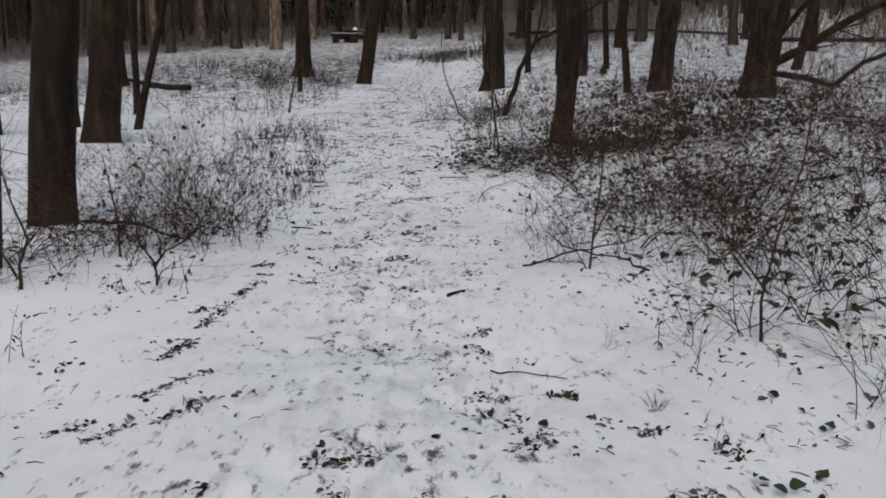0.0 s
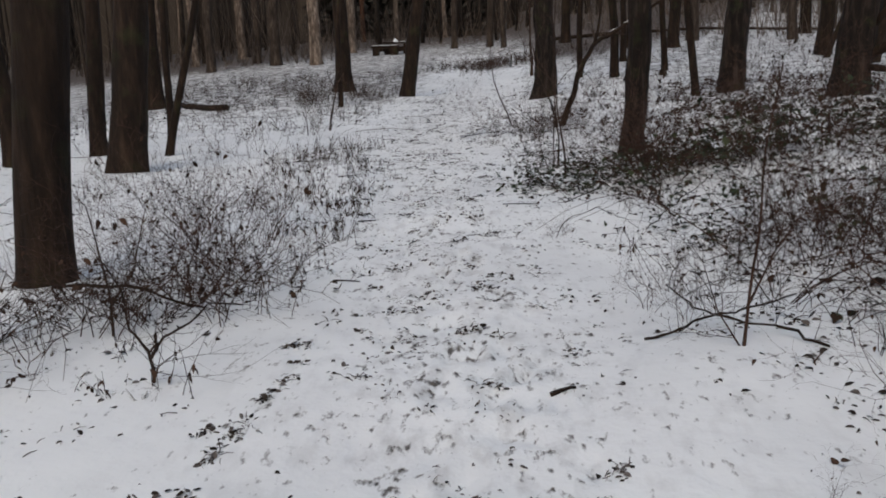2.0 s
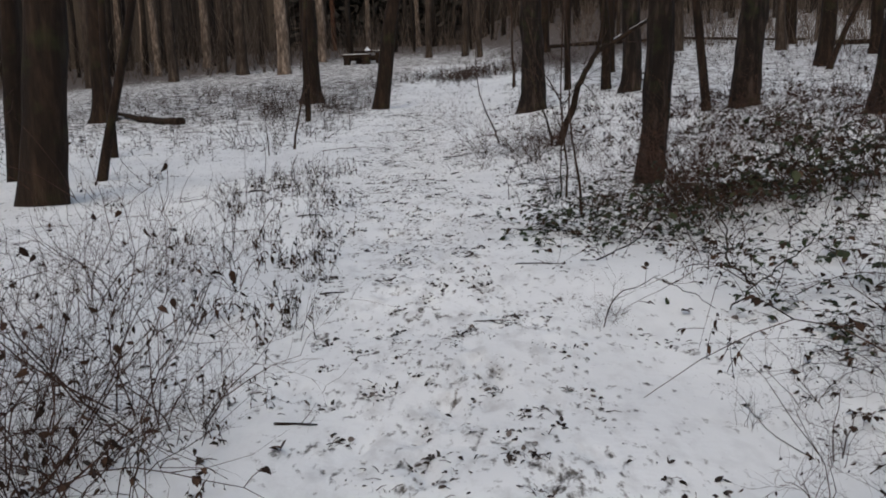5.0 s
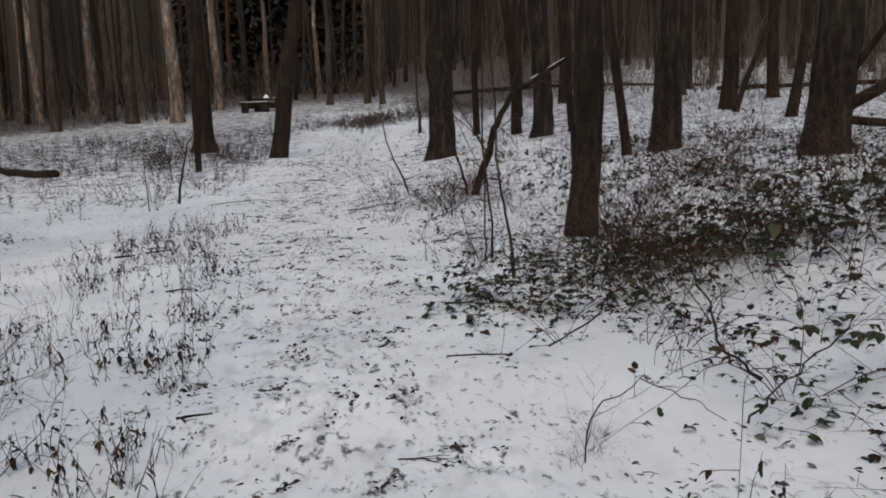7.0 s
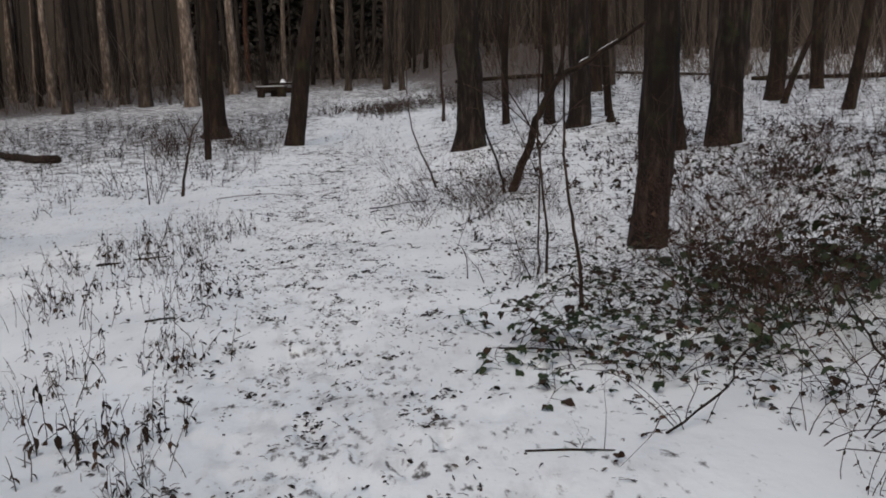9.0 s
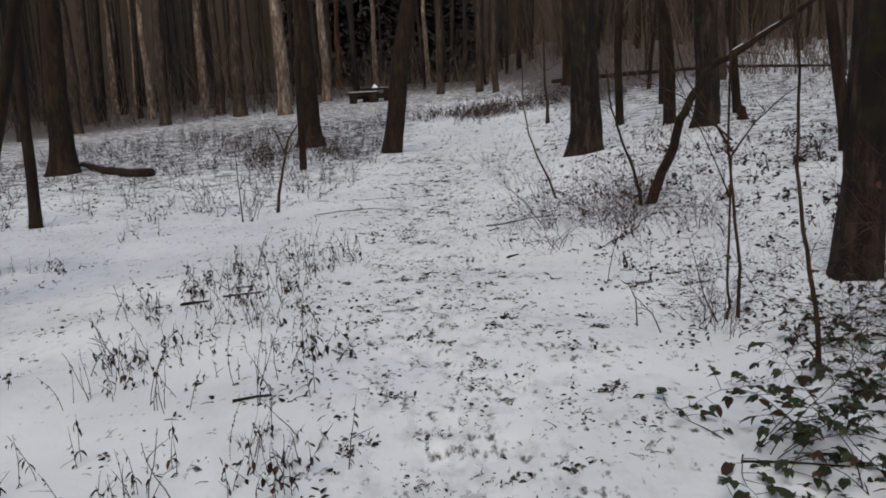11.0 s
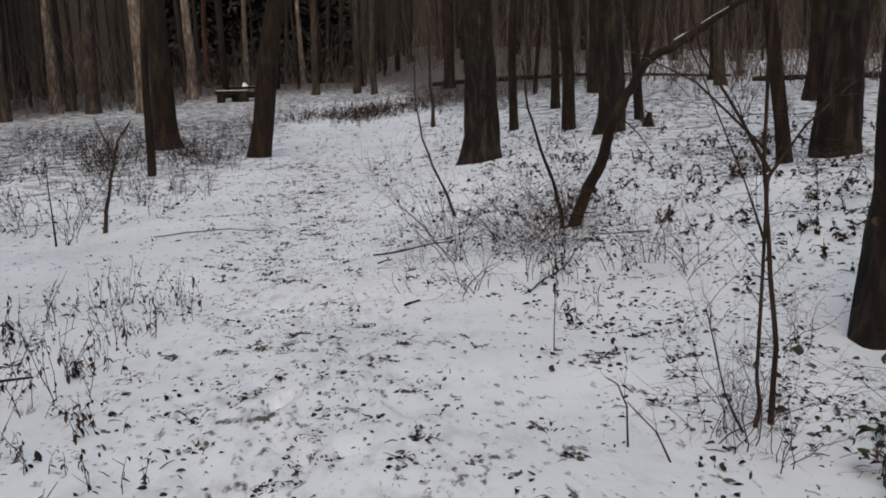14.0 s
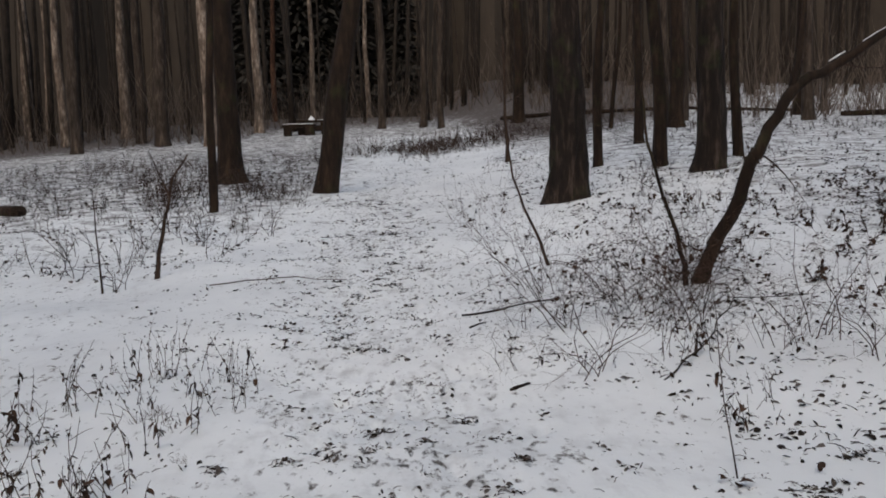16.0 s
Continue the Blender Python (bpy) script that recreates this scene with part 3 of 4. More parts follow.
for pts in ([(0.66, -0.45, 1.742), (0.75, -0.45, 1.81)], [(0.96, -0.45, 1.95), (1.03, -0.45, 1.99), (1.10, -0.45, 2.028)], [(1.25, -0.45, 2.112), (1.4, -0.45, 2.195), (1.55, -0.45, 2.277)]):
    s = Shape()
    s.tube(pts, [0.005, 0.009, 0.004][:len(pts)], 6)
    part("snow_cap", s, SNOW_CAP, bent, "thin line of snow along the bark")
stem_thing("sapling", (0.88, 14.62), [
    ([(0, 0, -0.05), (0.01, 0, 0.4), (-0.04, 0, 0.9), (-0.08, 0, 1.25), (-0.04, 0, 2.6)], 0.014, 0.5),
    ([(-0.1, -0.02, -0.05), (-0.06, 0, 0.12), (-0.08, 0, 0.3), (-0.05, 0.01, 1.2)], 0.011, 0.7),
    ([(-0.05, 0, 1.22), (-0.18, 0.02, 1.45), (-0.36, 0.05, 1.75), (-0.5, 0.05, 2.3)], 0.0095, 0.35),
    ([(-0.05, 0, 1.2), (0.1, -0.02, 1.42), (0.3, -0.05, 1.6), (0.6, -0.1, 1.78)], 0.0065, 0.3),
    ([(-0.05, 0, 1.3), (-0.4, 0.0, 1.62), (-0.75, 0.0, 1.78)], 0.0065, 0.3),
    ([(-0.06, 0, 0.9), (-0.2, -0.06, 1.2), (-0.62, -0.1, 2.1)], 0.0055, 0.35),
    ([(-0.14, -0.05, -0.03), (-0.25, -0.05, 0.2), (-0.36, -0.06, 0.62)], 0.006, 0.4)],
    TWIG, "young forked bare sapling with two twisted stems", "sapling", 7, twigs=7, twig_len=0.42, seed=4)
stem_thing("sapling", (0.87, 13.2), [
    ([(0, 0, -0.05), (-0.02, 0, 0.25), (-0.05, 0, 0.55), (-0.11, 0, 0.85), (-0.15, 0, 1.2), (-0.15, 0, 1.7), (-0.2, 0, 2.4)], 0.017, 0.35),
    ([(-0.03, 0, 0.2), (-0.12, -0.05, 0.3), (-0.22, -0.1, 0.28)], 0.006, 0.4)],
    TWIG, "slender crooked bare sapling among brambles", "sapling", 7, twigs=5, twig_len=0.4, seed=5)
stem_thing("sapling", (-4.05, 21.8), [([(0, 0, -0.05), (0.05, 0, 0.3), (0.12, 0, 0.6), (0.2, 0, 0.95), (0.24, 0, 1.15), (0.42, 0, 1.4)], 0.028, 0.35), ([(0.2, 0, 0.95), (0.1, 0, 1.2), (0.0, 0, 1.45)], 0.012, 0.4)],
           TWIG, "bare leaning sapling on open snow", "sapling", 7, twigs=5, twig_len=0.45, seed=6)
stem_thing("sapling", (0.4, 21.8), [([(0, 0, -0.05), (-0.12, 0, 0.3), (-0.3, 0, 0.7), (-0.42, 0, 1.05), (-0.5, 0, 1.5), (-0.5, 0, 2.1)], 0.02, 0.35)],
           TWIG, "thin dark crooked sapling in a thicket", "sapling", 7, twigs=5, twig_len=0.45, seed=7)
stem_thing("sapling", (1.62, 35.2), [([(0, 0, -0.05), (0.0, 0, 0.6), (-0.06, 0, 1.6), (-0.1, 0, 3.4)], 0.06, 0.4)], TWIG, "thin straight dark sapling on the rise", "sapling", 8, twigs=8, twig_len=0.7, seed=8)
stem_thing("sapling", (-4.5, 21.4), [([(0, 0, -0.05), (-0.02, 0, 0.5), (-0.04, 0, 1.1)], 0.012, 0.4)], TWIG, "thin upright bare shoot in snow", "sapling", 6, twigs=4, twig_len=0.3, seed=9)
stem_thing("sapling", (1.01, 5.55), [([(0, 0, -0.05), (0.02, 0, 0.3), (0.05, 0, 0.6), (0.06, 0, 1.0), (0.12, 0, 1.4)], 0.0085, 0.35), ([(0.02, 0, 0.25), (0.15, 0.05, 0.5), (0.3, 0.1, 0.7)], 0.0055, 0.35), ([(0, 0, 0.0), (-0.12, 0.03, 0.2), (-0.2, 0.05, 0.45)], 0.005, 0.35)],
           TWIG_RED, "reddish bare sapling by fallen branches", "sapling", 6, twigs=10, twig_len=0.45, seed=10)
stem_thing("sapling", (-1.95, 5.42), [([(0, 0, -0.05), (0.02, 0, 0.08), (-0.01, 0.02, 0.19), (-0.1, 0.04, 0.3), (-0.14, 0.08, 0.48), (-0.22, 0.1, 0.62)], 0.011, 0.3), ([(0, 0.01, 0.15), (0.07, 0.03, 0.26), (0.2, 0.06, 0.32), (0.3, 0.08, 0.42), (0.47, 0.1, 0.4)], 0.008, 0.3), ([(0.01, 0, 0.03), (0.05, -0.02, 0.12), (0.16, -0.03, 0.2)], 0.006, 0.35)],
           TWIG, "low forked bare sapling with arching stems by brambles", "sapling", 6, twigs=7, twig_len=0.4, seed=14)
stem_thing("sapling", (-2.45, 6.1), [([(0, 0, -0.05), (0.01, 0, 0.25), (-0.02, 0, 0.5), (-0.08, 0.02, 0.8)], 0.009, 0.35), ([(0, 0, 0.2), (0.15, 0.04, 0.42), (0.24, 0.06, 0.75)], 0.007, 0.3)],
           TWIG, "thin bare sapling among low brambles", "sapling", 6, twigs=7, twig_len=0.4, seed=15)
stem_thing("sapling", (-2.75, 5.2), [([(0, 0, -0.05), (0.0, 0.02, 0.2), (0.06, 0.04, 0.36), (-0.04, 0.06, 0.6), (-0.12, 0.08, 1.0)], 0.012, 0.35), ([(0.02, 0.03, 0.28), (0.13, 0.05, 0.42), (0.2, 0.1, 0.62)], 0.007, 0.35), ([(-0.02, 0, 0.12), (-0.14, 0.02, 0.34), (-0.16, 0.04, 0.7)], 0.007, 0.35)],
           TWIG, "crooked bare sapling standing in snow by brambles", "sapling", 7, twigs=6, twig_len=0.4, seed=17)
stem_thing("multi_stemmed_shrub", (-3.38, 5.85), [([(0, 0, -0.05), (0.02, 0, 0.3), (-0.02, 0.02, 0.7), (0.03, 0.02, 1.3), (0.0, 0, 2.2)], 0.05, 0.35), ([(0.08, -0.04, -0.05), (0.1, -0.04, 0.3), (0.06, -0.03, 0.8), (0.12, 0, 1.5)], 0.032, 0.3), ([(-0.08, 0.05, -0.05), (-0.1, 0.06, 0.4), (-0.04, 0.05, 1.0), (-0.12, 0.05, 1.8)], 0.035, 0.3), ([(0.14, 0, -0.05), (0.2, 0, 0.4), (0.24, 0.02, 1.0)], 0.014, 0.3)],
           BARK, "dark clump of upright bare stems standing in snow", "shrub", 9, twigs=8, twig_len=0.5, seed=18)
stem_thing("sapling", (1.75, 4.3), [([(0, 0, -0.05), (-0.03, 0, 0.25), (0.02, 0, 0.6), (0.12, 0, 1.0), (0.15, 0, 1.5)], 0.009, 0.35), ([(0, 0, 0.3), (-0.2, 0, 0.55), (-0.42, 0, 0.7)], 0.006, 0.3)],
           TWIG_RED, "reddish bare sapling beside brambles", "sapling", 6, twigs=8, twig_len=0.5, seed=11)
shoot = stem_thing("sapling", (0.13, 15.76), [([(0, 0, -0.05), (0.09, 0.34, 0.1), (0.19, 0.7, 0.2), (0.28, 1.0, 0.34), (0.31, 1.12, 0.52), (0.3, 1.15, 0.7)], 0.0042, 0.4)], TWIG, "thin shoot with one hanging withered leaf", "sapling", 5, twigs=2, twig_len=0.25, seed=12)
stem_thing("sapling", (0.13, 14.46), [([(0, 0, -0.05), (-0.01, 0, 0.22), (-0.05, 0, 0.32), (-0.11, 0, 0.36)], 0.005, 0.5), ([(0.14, -0.2, -0.03), (0.08, -0.12, 0.14), (-0.01, 0, 0.24)], 0.005, 0.5)], TWIG, "small forked twig standing in snow", "sapling", 5, twigs=1, twig_len=0.15, seed=13)

s = Shape()
for k in range(4):
    s.leaf(Vector((0.27, 0.98, 0.31 - 0.03 * k)), Vector((0.35 * math.cos(k * 1.8), 0.35 * math.sin(k * 1.8), -1)), Vector((math.cos(k * 1.8), math.sin(k * 1.8), 0.2)), 0.06, 0.03, 0.3, 0.2)
tagged(part("leaf", s, LEAF_DEAD, shoot, "hanging withered dark leaf"))

stump = tagged(new("tree_stump"), "short dark weathered tree stump in snow", "stump")
stump.location = on_ground(5.15, 27.4)
s, _ = trunk_shape(random.Random(5), 0.11, 0.3, (0, 0), 0.3, 14, 0.06, 0.2)
part("stump_body", s, BARK, stump)

# ---------------------------------------------------------------- fallen wood


def fallen(name, pts, r, label, mat=None, twigs=0, seed=0, category="log", rest=0.6, snow=False):
    rng = random.Random(seed)
    base = on_ground(*pts[0][:2])
    thing = tagged(new(name), label, category)
    thing.location = base
    s = Shape()
    line = []
    for (x0, y0, z0), (x1, y1, z1) in zip(pts, pts[1:]):
        for k in range(4):
            x, y, z = x0 + (x1 - x0) * k / 4, y0 + (y1 - y0) * k / 4, z0 + (z1 - z0) * k / 4
            line.append(on_ground(x, y) + Vector((0, 0, z + r * rest)) - base + rand_dir(rng, 0.6) * (r * 0.4 if r > 0.03 else r * 0.2 if category == "stick" else 0.022))
    line.append(on_ground(*pts[-1][:2]) + Vector((0, 0, pts[-1][2] + r * rest)) - base)
    n = len(line) - 1
    s.tube(line, [r * (1 - 0.5 * i / n) * rng.uniform(0.82, 1.15) for i in range(n + 1)], 10)
    part("log_body" if r > 0.03 else "stick_body", s, mat or BARK, thing)
    if snow:
        c = Shape()
        c.tube([p + up * r * 0.62 for p in line[1:-1]], [r * 0.62 * (1 - 0.5 * i / n) * rng.uniform(0.7, 1.1) for i in range(1, n)], 8)
        part("snow_cap", c, SNOW_CAP, thing, "thin snow lying along the top")
    for _ in range(twigs):
        i = rng.randint(1, n)
        d = (line[i] - line[i - 1]).normalized()
        fine = Shape()
        grow(fine, rng, line[i], d * 0.6 + rand_dir(rng, 0.3) * 0.7 + up * 0.3, rng.uniform(0.15, 0.45), max(r * 0.22, 0.0025), 1, 0.2, 0.0, 3, 3)
        part("twig", fine, TWIG, thing)
    return thing


fallen("fallen_log", [(-9.0, 29.5, 0), (-10.5, 31.1, 0.02), (-11.8, 32.5, 0.05), (-12.4, 33.2, 0.1)], 0.14, "dark fallen log lying in snow at a tree's foot", seed=1, twigs=3)
fallen("fallen_branch", [(0.56, 5.83, 0), (0.78, 5.86, 0.03), (0.98, 6.02, 0.06), (1.2, 6.0, 0.08), (1.5, 6.2, 0.12)], 0.008, "dark fallen branch with side twigs at the path's edge", seed=2, twigs=12, category="branch")
fallen("fallen_branch", [(1.42, 5.5, 0.0), (1.25, 5.7, 0.04), (1.05, 5.78, 0.07), (0.9, 6.1, 0.1), (0.8, 6.35, 0.2)], 0.008, "thin dark branch crossing another in snow", seed=3, twigs=10, category="branch")
fallen("fallen_branch", [(1.62, 9.75, 0.02), (1.5, 10.0, 0.12), (1.62, 10.5, 0.3), (1.66, 10.9, 0.42), (1.85, 11.5, 0.7)], 0.009, "dark dead branch propped in brambles", seed=4, twigs=10, category="branch")
fallen("fallen_branch", [(0.62, 10.62, 0), (0.95, 10.85, 0.12), (1.25, 11.1, 0.3), (1.55, 11.4, 0.5)], 0.007, "thin dark stick slanting out of snow", seed=5, twigs=2, category="branch")
fallen("fallen_branch", [(1.22, 9.14, 0), (1.4, 9.15, 0.13), (1.58, 9.16, 0.28), (1.78, 9.2, 0.42)], 0.006, "bare cane slanting out of snow", seed=6, twigs=4, category="branch")
fallen("fallen_branch", [(0.38, 8.85, 0), (0.5, 9.2, 0.12), (0.8, 9.4, 0.15), (1.05, 9.3, 0.07), (1.15, 9.2, 0.0)], 0.004, "thin bare cane arching over snow", seed=16, twigs=5, category="branch")
fallen("fallen_branch", [(0.3, 17.3, 0), (0.75, 17.9, 0.06), (1.2, 18.5, 0.16), (1.7, 18.4, 0.12)], 0.007, "thin dead branch at the thicket's foot", seed=7, twigs=7, category="branch")
fallen("fallen_branch", [(-0.8, 19.3, 0), (-0.4, 19.45, 0.03), (0.1, 19.7, 0.05)], 0.010, "dark fallen branch at the thicket's edge", seed=8, twigs=6, category="branch")
fallen("fallen_branch", [(-3.2, 6.9, 0.12), (-2.6, 6.7, 0.16), (-2.05, 6.5, 0.05)], 0.014, "dark fallen branch across brambles", seed=9, twigs=8, category="branch")
fallen("fallen_branch", [(-3.3, 21.2, 0.0), (-2.6, 21.3, 0.03), (-1.9, 21.4, 0.02)], 0.007, "thin pale fallen branch on snow", STRAW, seed=10, twigs=3, category="branch")
fallen("fallen_log", [(4.6, 61.0, 0.0), (8, 59.6, 0.05), (14, 58, 0.25), (21, 56.5, 0.1)], 0.15, "long fallen trunk lying before the dense wood", seed=12, twigs=14)
fallen("fallen_log", [(20, 52, 0.0), (28, 49, 0.2), (36, 46, 0.1)], 0.16, "long fallen trunk lying on the upper bank", seed=13, twigs=12)
for i, (x, y, a, n, r) in enumerate([(0.09, 5.19, 0.2, 0.06, 0.012), (-0.57, 17.46, 0.5, 0.075, 0.013), (-3.4, 15.64, 0.5, 0.12, 0.015), (-3.05, 15.9, 0.2, 0.17, 0.010), (0.12, 10.42, -0.1, 0.19, 0.006),
                                     (-1.45, 9.7, 0.3, 0.09, 0.008), (-1.3, 7.5, 0.1, 0.1, 0.007), (0.42, 3.8, -0.5, 0.2, 0.004), (-2.2, 12.9, 0.3, 0.1, 0.009), (-0.7, 18.9, 0.9, 0.12, 0.008), (0.25, 12.0, -0.1, 0.2, 0.006), (-0.35, 9.0, -0.3, 0.09, 0.004)]):
    dx, dy = n * math.cos(a), n * math.sin(a)
    fallen("stick", [(x - dx, y - dy, 0.0), (x, y, 0.004), (x + dx, y + dy, 0.002)], r, "short dark stick lying on trodden snow", seed=30 + i, category="stick", twigs=0 if r > 0.007 else 2)

# ---------------------------------------------------------------- picnic bench far ahead


def box(shape, lo, hi, turn=0.0, jitter=None):
    c = [(x, y, z) for x in (lo[0], hi[0]) for y in (lo[1], hi[1]) for z in (lo[2], hi[2])]
    bm = bmesh.new()
    vs = [bm.verts.new(v) for v in c]
    bmesh.ops.convex_hull(bm, input=vs)
    bmesh.ops.bevel(bm, geom=bm.edges[:], offset=0.012, segments=1, affect="EDGES")
    s = len(shape.verts)
    bm.verts.index_update()
    shape.verts += [v.co.copy() for v in bm.verts]
    shape.faces += [tuple(s + v.index for v in f.verts) for f in bm.faces]
    bm.free()


bench = tagged(new("picnic_table"), "weathered dark wooden picnic table dusted with snow", "table")
bench.location = on_ground(-6.95, 65.5)
bench.rotation_euler = (0, 0, -0.1)


def beam(name, lo, hi, label=""):
    s = Shape()
    box(s, lo, hi)
    part(name, s, BARK, bench, label, smooth=False)


for y0 in (-0.42, -0.14, 0.14):
    beam("tabletop_plank", (-0.85, y0, 0.78), (1.35, y0 + 0.26, 0.88))
beam("seat_plank", (-1.6, -1.05, 0.42), (0.45, -0.62, 0.62))
beam("seat_plank", (-0.3, -0.98, 0.3), (1.6, -0.66, 0.46))
beam("seat_plank", (-1.2, 0.72, 0.42), (1.4, 1.05, 0.58))
for x0, x1, y0, y1, z1 in ((-1.5, -1.05, -1.03, -0.66, 0.42), (-0.15, 0.4, -1.03, -0.66, 0.42), (1.1, 1.5, -0.96, -0.68, 0.3), (-1.0, -0.6, 0.74, 1.03, 0.42), (0.8, 1.2, 0.74, 1.03, 0.42), (-0.75, -0.3, -0.35, 0.35, 0.74), (0.7, 1.1, -0.35, 0.35, 0.74)):
    beam("leg", (x0, y0, -0.15), (x1, y1, z1))
beam("rail", (-1.3, -0.2, 0.2), (1.6, 0.1, 0.45))
for lo, hi in (((-1.55, -1.02, 0.615), (0.3, -0.7, 0.66)), ((0.45, -0.36, 0.875), (1.2, 0.3, 0.905))):
    s = Shape()
    box(s, lo, hi)
    part("snow_layer", s, SNOW_CAP, bench, "thin layer of snow", smooth=False)
s = Shape()
rng = random.Random(3)
for k, (rr, z) in enumerate(((0.24, 0.87), (0.2, 0.95), (0.1, 1.06), (0.03, 1.15))):
    for i in range(10):
        a = 6.283 * i / 10
        s.verts.append(Vector((0.05 + rr * math.cos(a) * rng.uniform(0.85, 1.15), rr * 0.7 * math.sin(a), z)))
for k in range(3):
    for i in range(10):
        s.faces.append((k * 10 + i, k * 10 + (i + 1) % 10, k * 10 + 10 + (i + 1) % 10, k * 10 + 10 + i))
s.faces.append(tuple(range(30, 40)))
part("snow_heap", s, SNOW_CAP, bench, "heap of snow on the tabletop")

# ---------------------------------------------------------------- undergrowth


def make_herb(seed, tall, leafy):
    rng = random.Random(seed)
    herb = tagged(new("dry_herb"), "withered upright herb stalks with shrivelled dark leaves in snow", "herb", "dry herbs along the path")
    lv = Shape()
    for _ in range(rng.randint(4, 7)):
        st = Shape()
        a = rng.uniform(0, 6.283)
        p = Vector((math.cos(a), math.sin(a), 0)) * rng.uniform(0, 0.22) - up * 0.03
        h = tall * rng.uniform(0.45, 1.15)
        pts = branch_pts(rng, p, Vector((rng.uniform(-0.3, 0.3), rng.uniform(-0.3, 0.3), 1)), h, 5, 0.2, -0.02)
        st.tube(pts, [0.0028, 0.0026, 0.0024, 0.002, 0.0016, 0.0011], 3, tip=False)
        if rng.random() < 0.5:
            i = rng.randint(2, 4)
            st.tube(branch_pts(rng, pts[i], rand_dir(rng) + up * 0.4, h * 0.35, 3, 0.2, 0.0), [0.002, 0.0018, 0.0015, 0.001], 3, tip=False)
        part("stalk", st, STRAW if seed % 2 == 0 else TWIG, herb)
        for _ in range(leafy):
            i = rng.randint(1, 5)
            d = rand_dir(rng)
            ln = rng.uniform(0.015, 0.04) * (1.6 if seed in (203, 205) else 1)
            lv.leaf(pts[i].lerp(pts[i - 1], rng.random()), Vector((d.x, d.y, -1.2 + 0.5 * rng.random())), d, ln, ln * rng.uniform(0.3, 0.5), 0.3, rng.uniform(-0.3, 0.5))
    tagged(part("leaves", lv, LEAF_DEAD, herb, "shrivelled dark leaves"), kind="stuff")
    return herb


def make_shrub(seed, size, mat, leafy=0, stems=6, flat=0.5, kids=4, thick=1.0):
    rng = random.Random(seed)
    shrub = tagged(new("bare_shrub"), "leafless tangle of thin reddish-brown twigs in snow" if mat is TWIG_RED else "leafless tangle of thin dark twigs in snow", "shrub", "bare shrubs of the undergrowth")
    lv, tips = Shape(), []
    for _ in range(stems):
        s = Shape()
        a = rng.uniform(0, 6.283)
        p = Vector((math.cos(a), math.sin(a), 0)) * rng.uniform(0, 0.2) * size - up * 0.03
        way = Vector((rng.uniform(-1, 1) * flat, rng.uniform(-1, 1) * flat, 1))
        grow(s, rng, p, way, size * rng.uniform(0.6, 1.15), 0.0041 * thick * size ** 0.5, 2, 0.42, 0.0, kids, 4, 0.55, tips)
        part("stem", s, mat, shrub)
    for _ in range(leafy):
        p, d = rng.choice(tips)
        ln = rng.uniform(0.02, 0.042)
        lv.leaf(p, d - up * 1.2 + rand_dir(rng) * 0.4, rand_dir(rng), ln, ln * 0.55, 0.25, 0.3)
    if leafy:
        tagged(part("leaves", lv, LEAF_DEAD, shrub, "last withered brown leaves"), kind="stuff")
    return shrub


def make_bramble(seed, size, canes, green, every=0.5, single=False, broad=1.2):
    rng = random.Random(seed)
    bramble = tagged(new("bramble"), "arching bramble canes with dark green leaves over snow" if green else "arching bramble canes with withered dark leaves over snow", "bramble", "brambles of the undergrowth")
    lv, dead = Shape(), Shape()
    for _ in range(canes):
        s = Shape()
        a = rng.uniform(0, 6.283)
        d = Vector((math.cos(a), math.sin(a), rng.uniform(0.6, 1.9))).normalized()
        p = Vector((math.cos(a), math.sin(a), 0)) * rng.uniform(0, 0.12) - up * 0.03
        n, ln = 9, size * rng.uniform(0.7, 1.3)
        pts = [p]
        for i in range(n):
            d = (d + rand_dir(rng) * 0.2 - up * 0.17).normalized()
            q = pts[-1] + d * ln / n
            if q.z < 0.015:
                q.z, d.z = 0.015, abs(d.z) * 0.3
            pts.append(q)
        s.tube(pts, [0.0031 * (1 - 0.7 * i / n) for i in range(n + 1)], 4, tip=False)
        cane = part("cane", s, TWIG_RED if seed % 2 else TWIG, bramble)
        for i in range(2, n + 1):
            if rng.random() > every:
                continue
            side = rand_dir(rng)
            side.z = abs(side.z) * 0.6
            own = Shape()
            stalk = branch_pts(rng, pts[i], side, rng.uniform(0.05, 0.14), 2, 0.15, -0.1)
            (own if single else dead).tube(stalk, [0.002, 0.0016, 0.0012], 3, tip=False)
            out = (stalk[-1] - stalk[0]).normalized()
            wide = out.cross(up).normalized()
            for k, spread in enumerate((0, 0.95, -0.95)):
                size_l = rng.uniform(0.035, 0.072) * (1.0 if single else broad if green else 0.66) * (1 if k == 0 else 0.8)
                target = (own if k == 0 else Shape()) if single else lv if green and rng.random() < 0.75 else dead
                target.broad_leaf(stalk[-1] if k == 0 else stalk[1].lerp(stalk[-1], 0.7), out + wide * spread - up * rng.uniform(0.1, 0.9), up + rand_dir(rng) * 0.4, size_l, size_l * rng.uniform(0.62, 0.85), rng.uniform(0.1, 0.5), rng.uniform(0.05, 0.45), rng)
                if single:
                    part("leaf", target, LEAF_GREEN if green and rng.random() < 0.75 else LEAF_DEAD, cane)
    if lv.verts:
        tagged(part("leaves", lv, LEAF_GREEN, bramble, "dark green toothed leaves"), kind="stuff")
    if dead.verts:
        tagged(part("leaves", dead, LEAF_DEAD, bramble, "withered dark leaves"), kind="stuff")
    return bramble


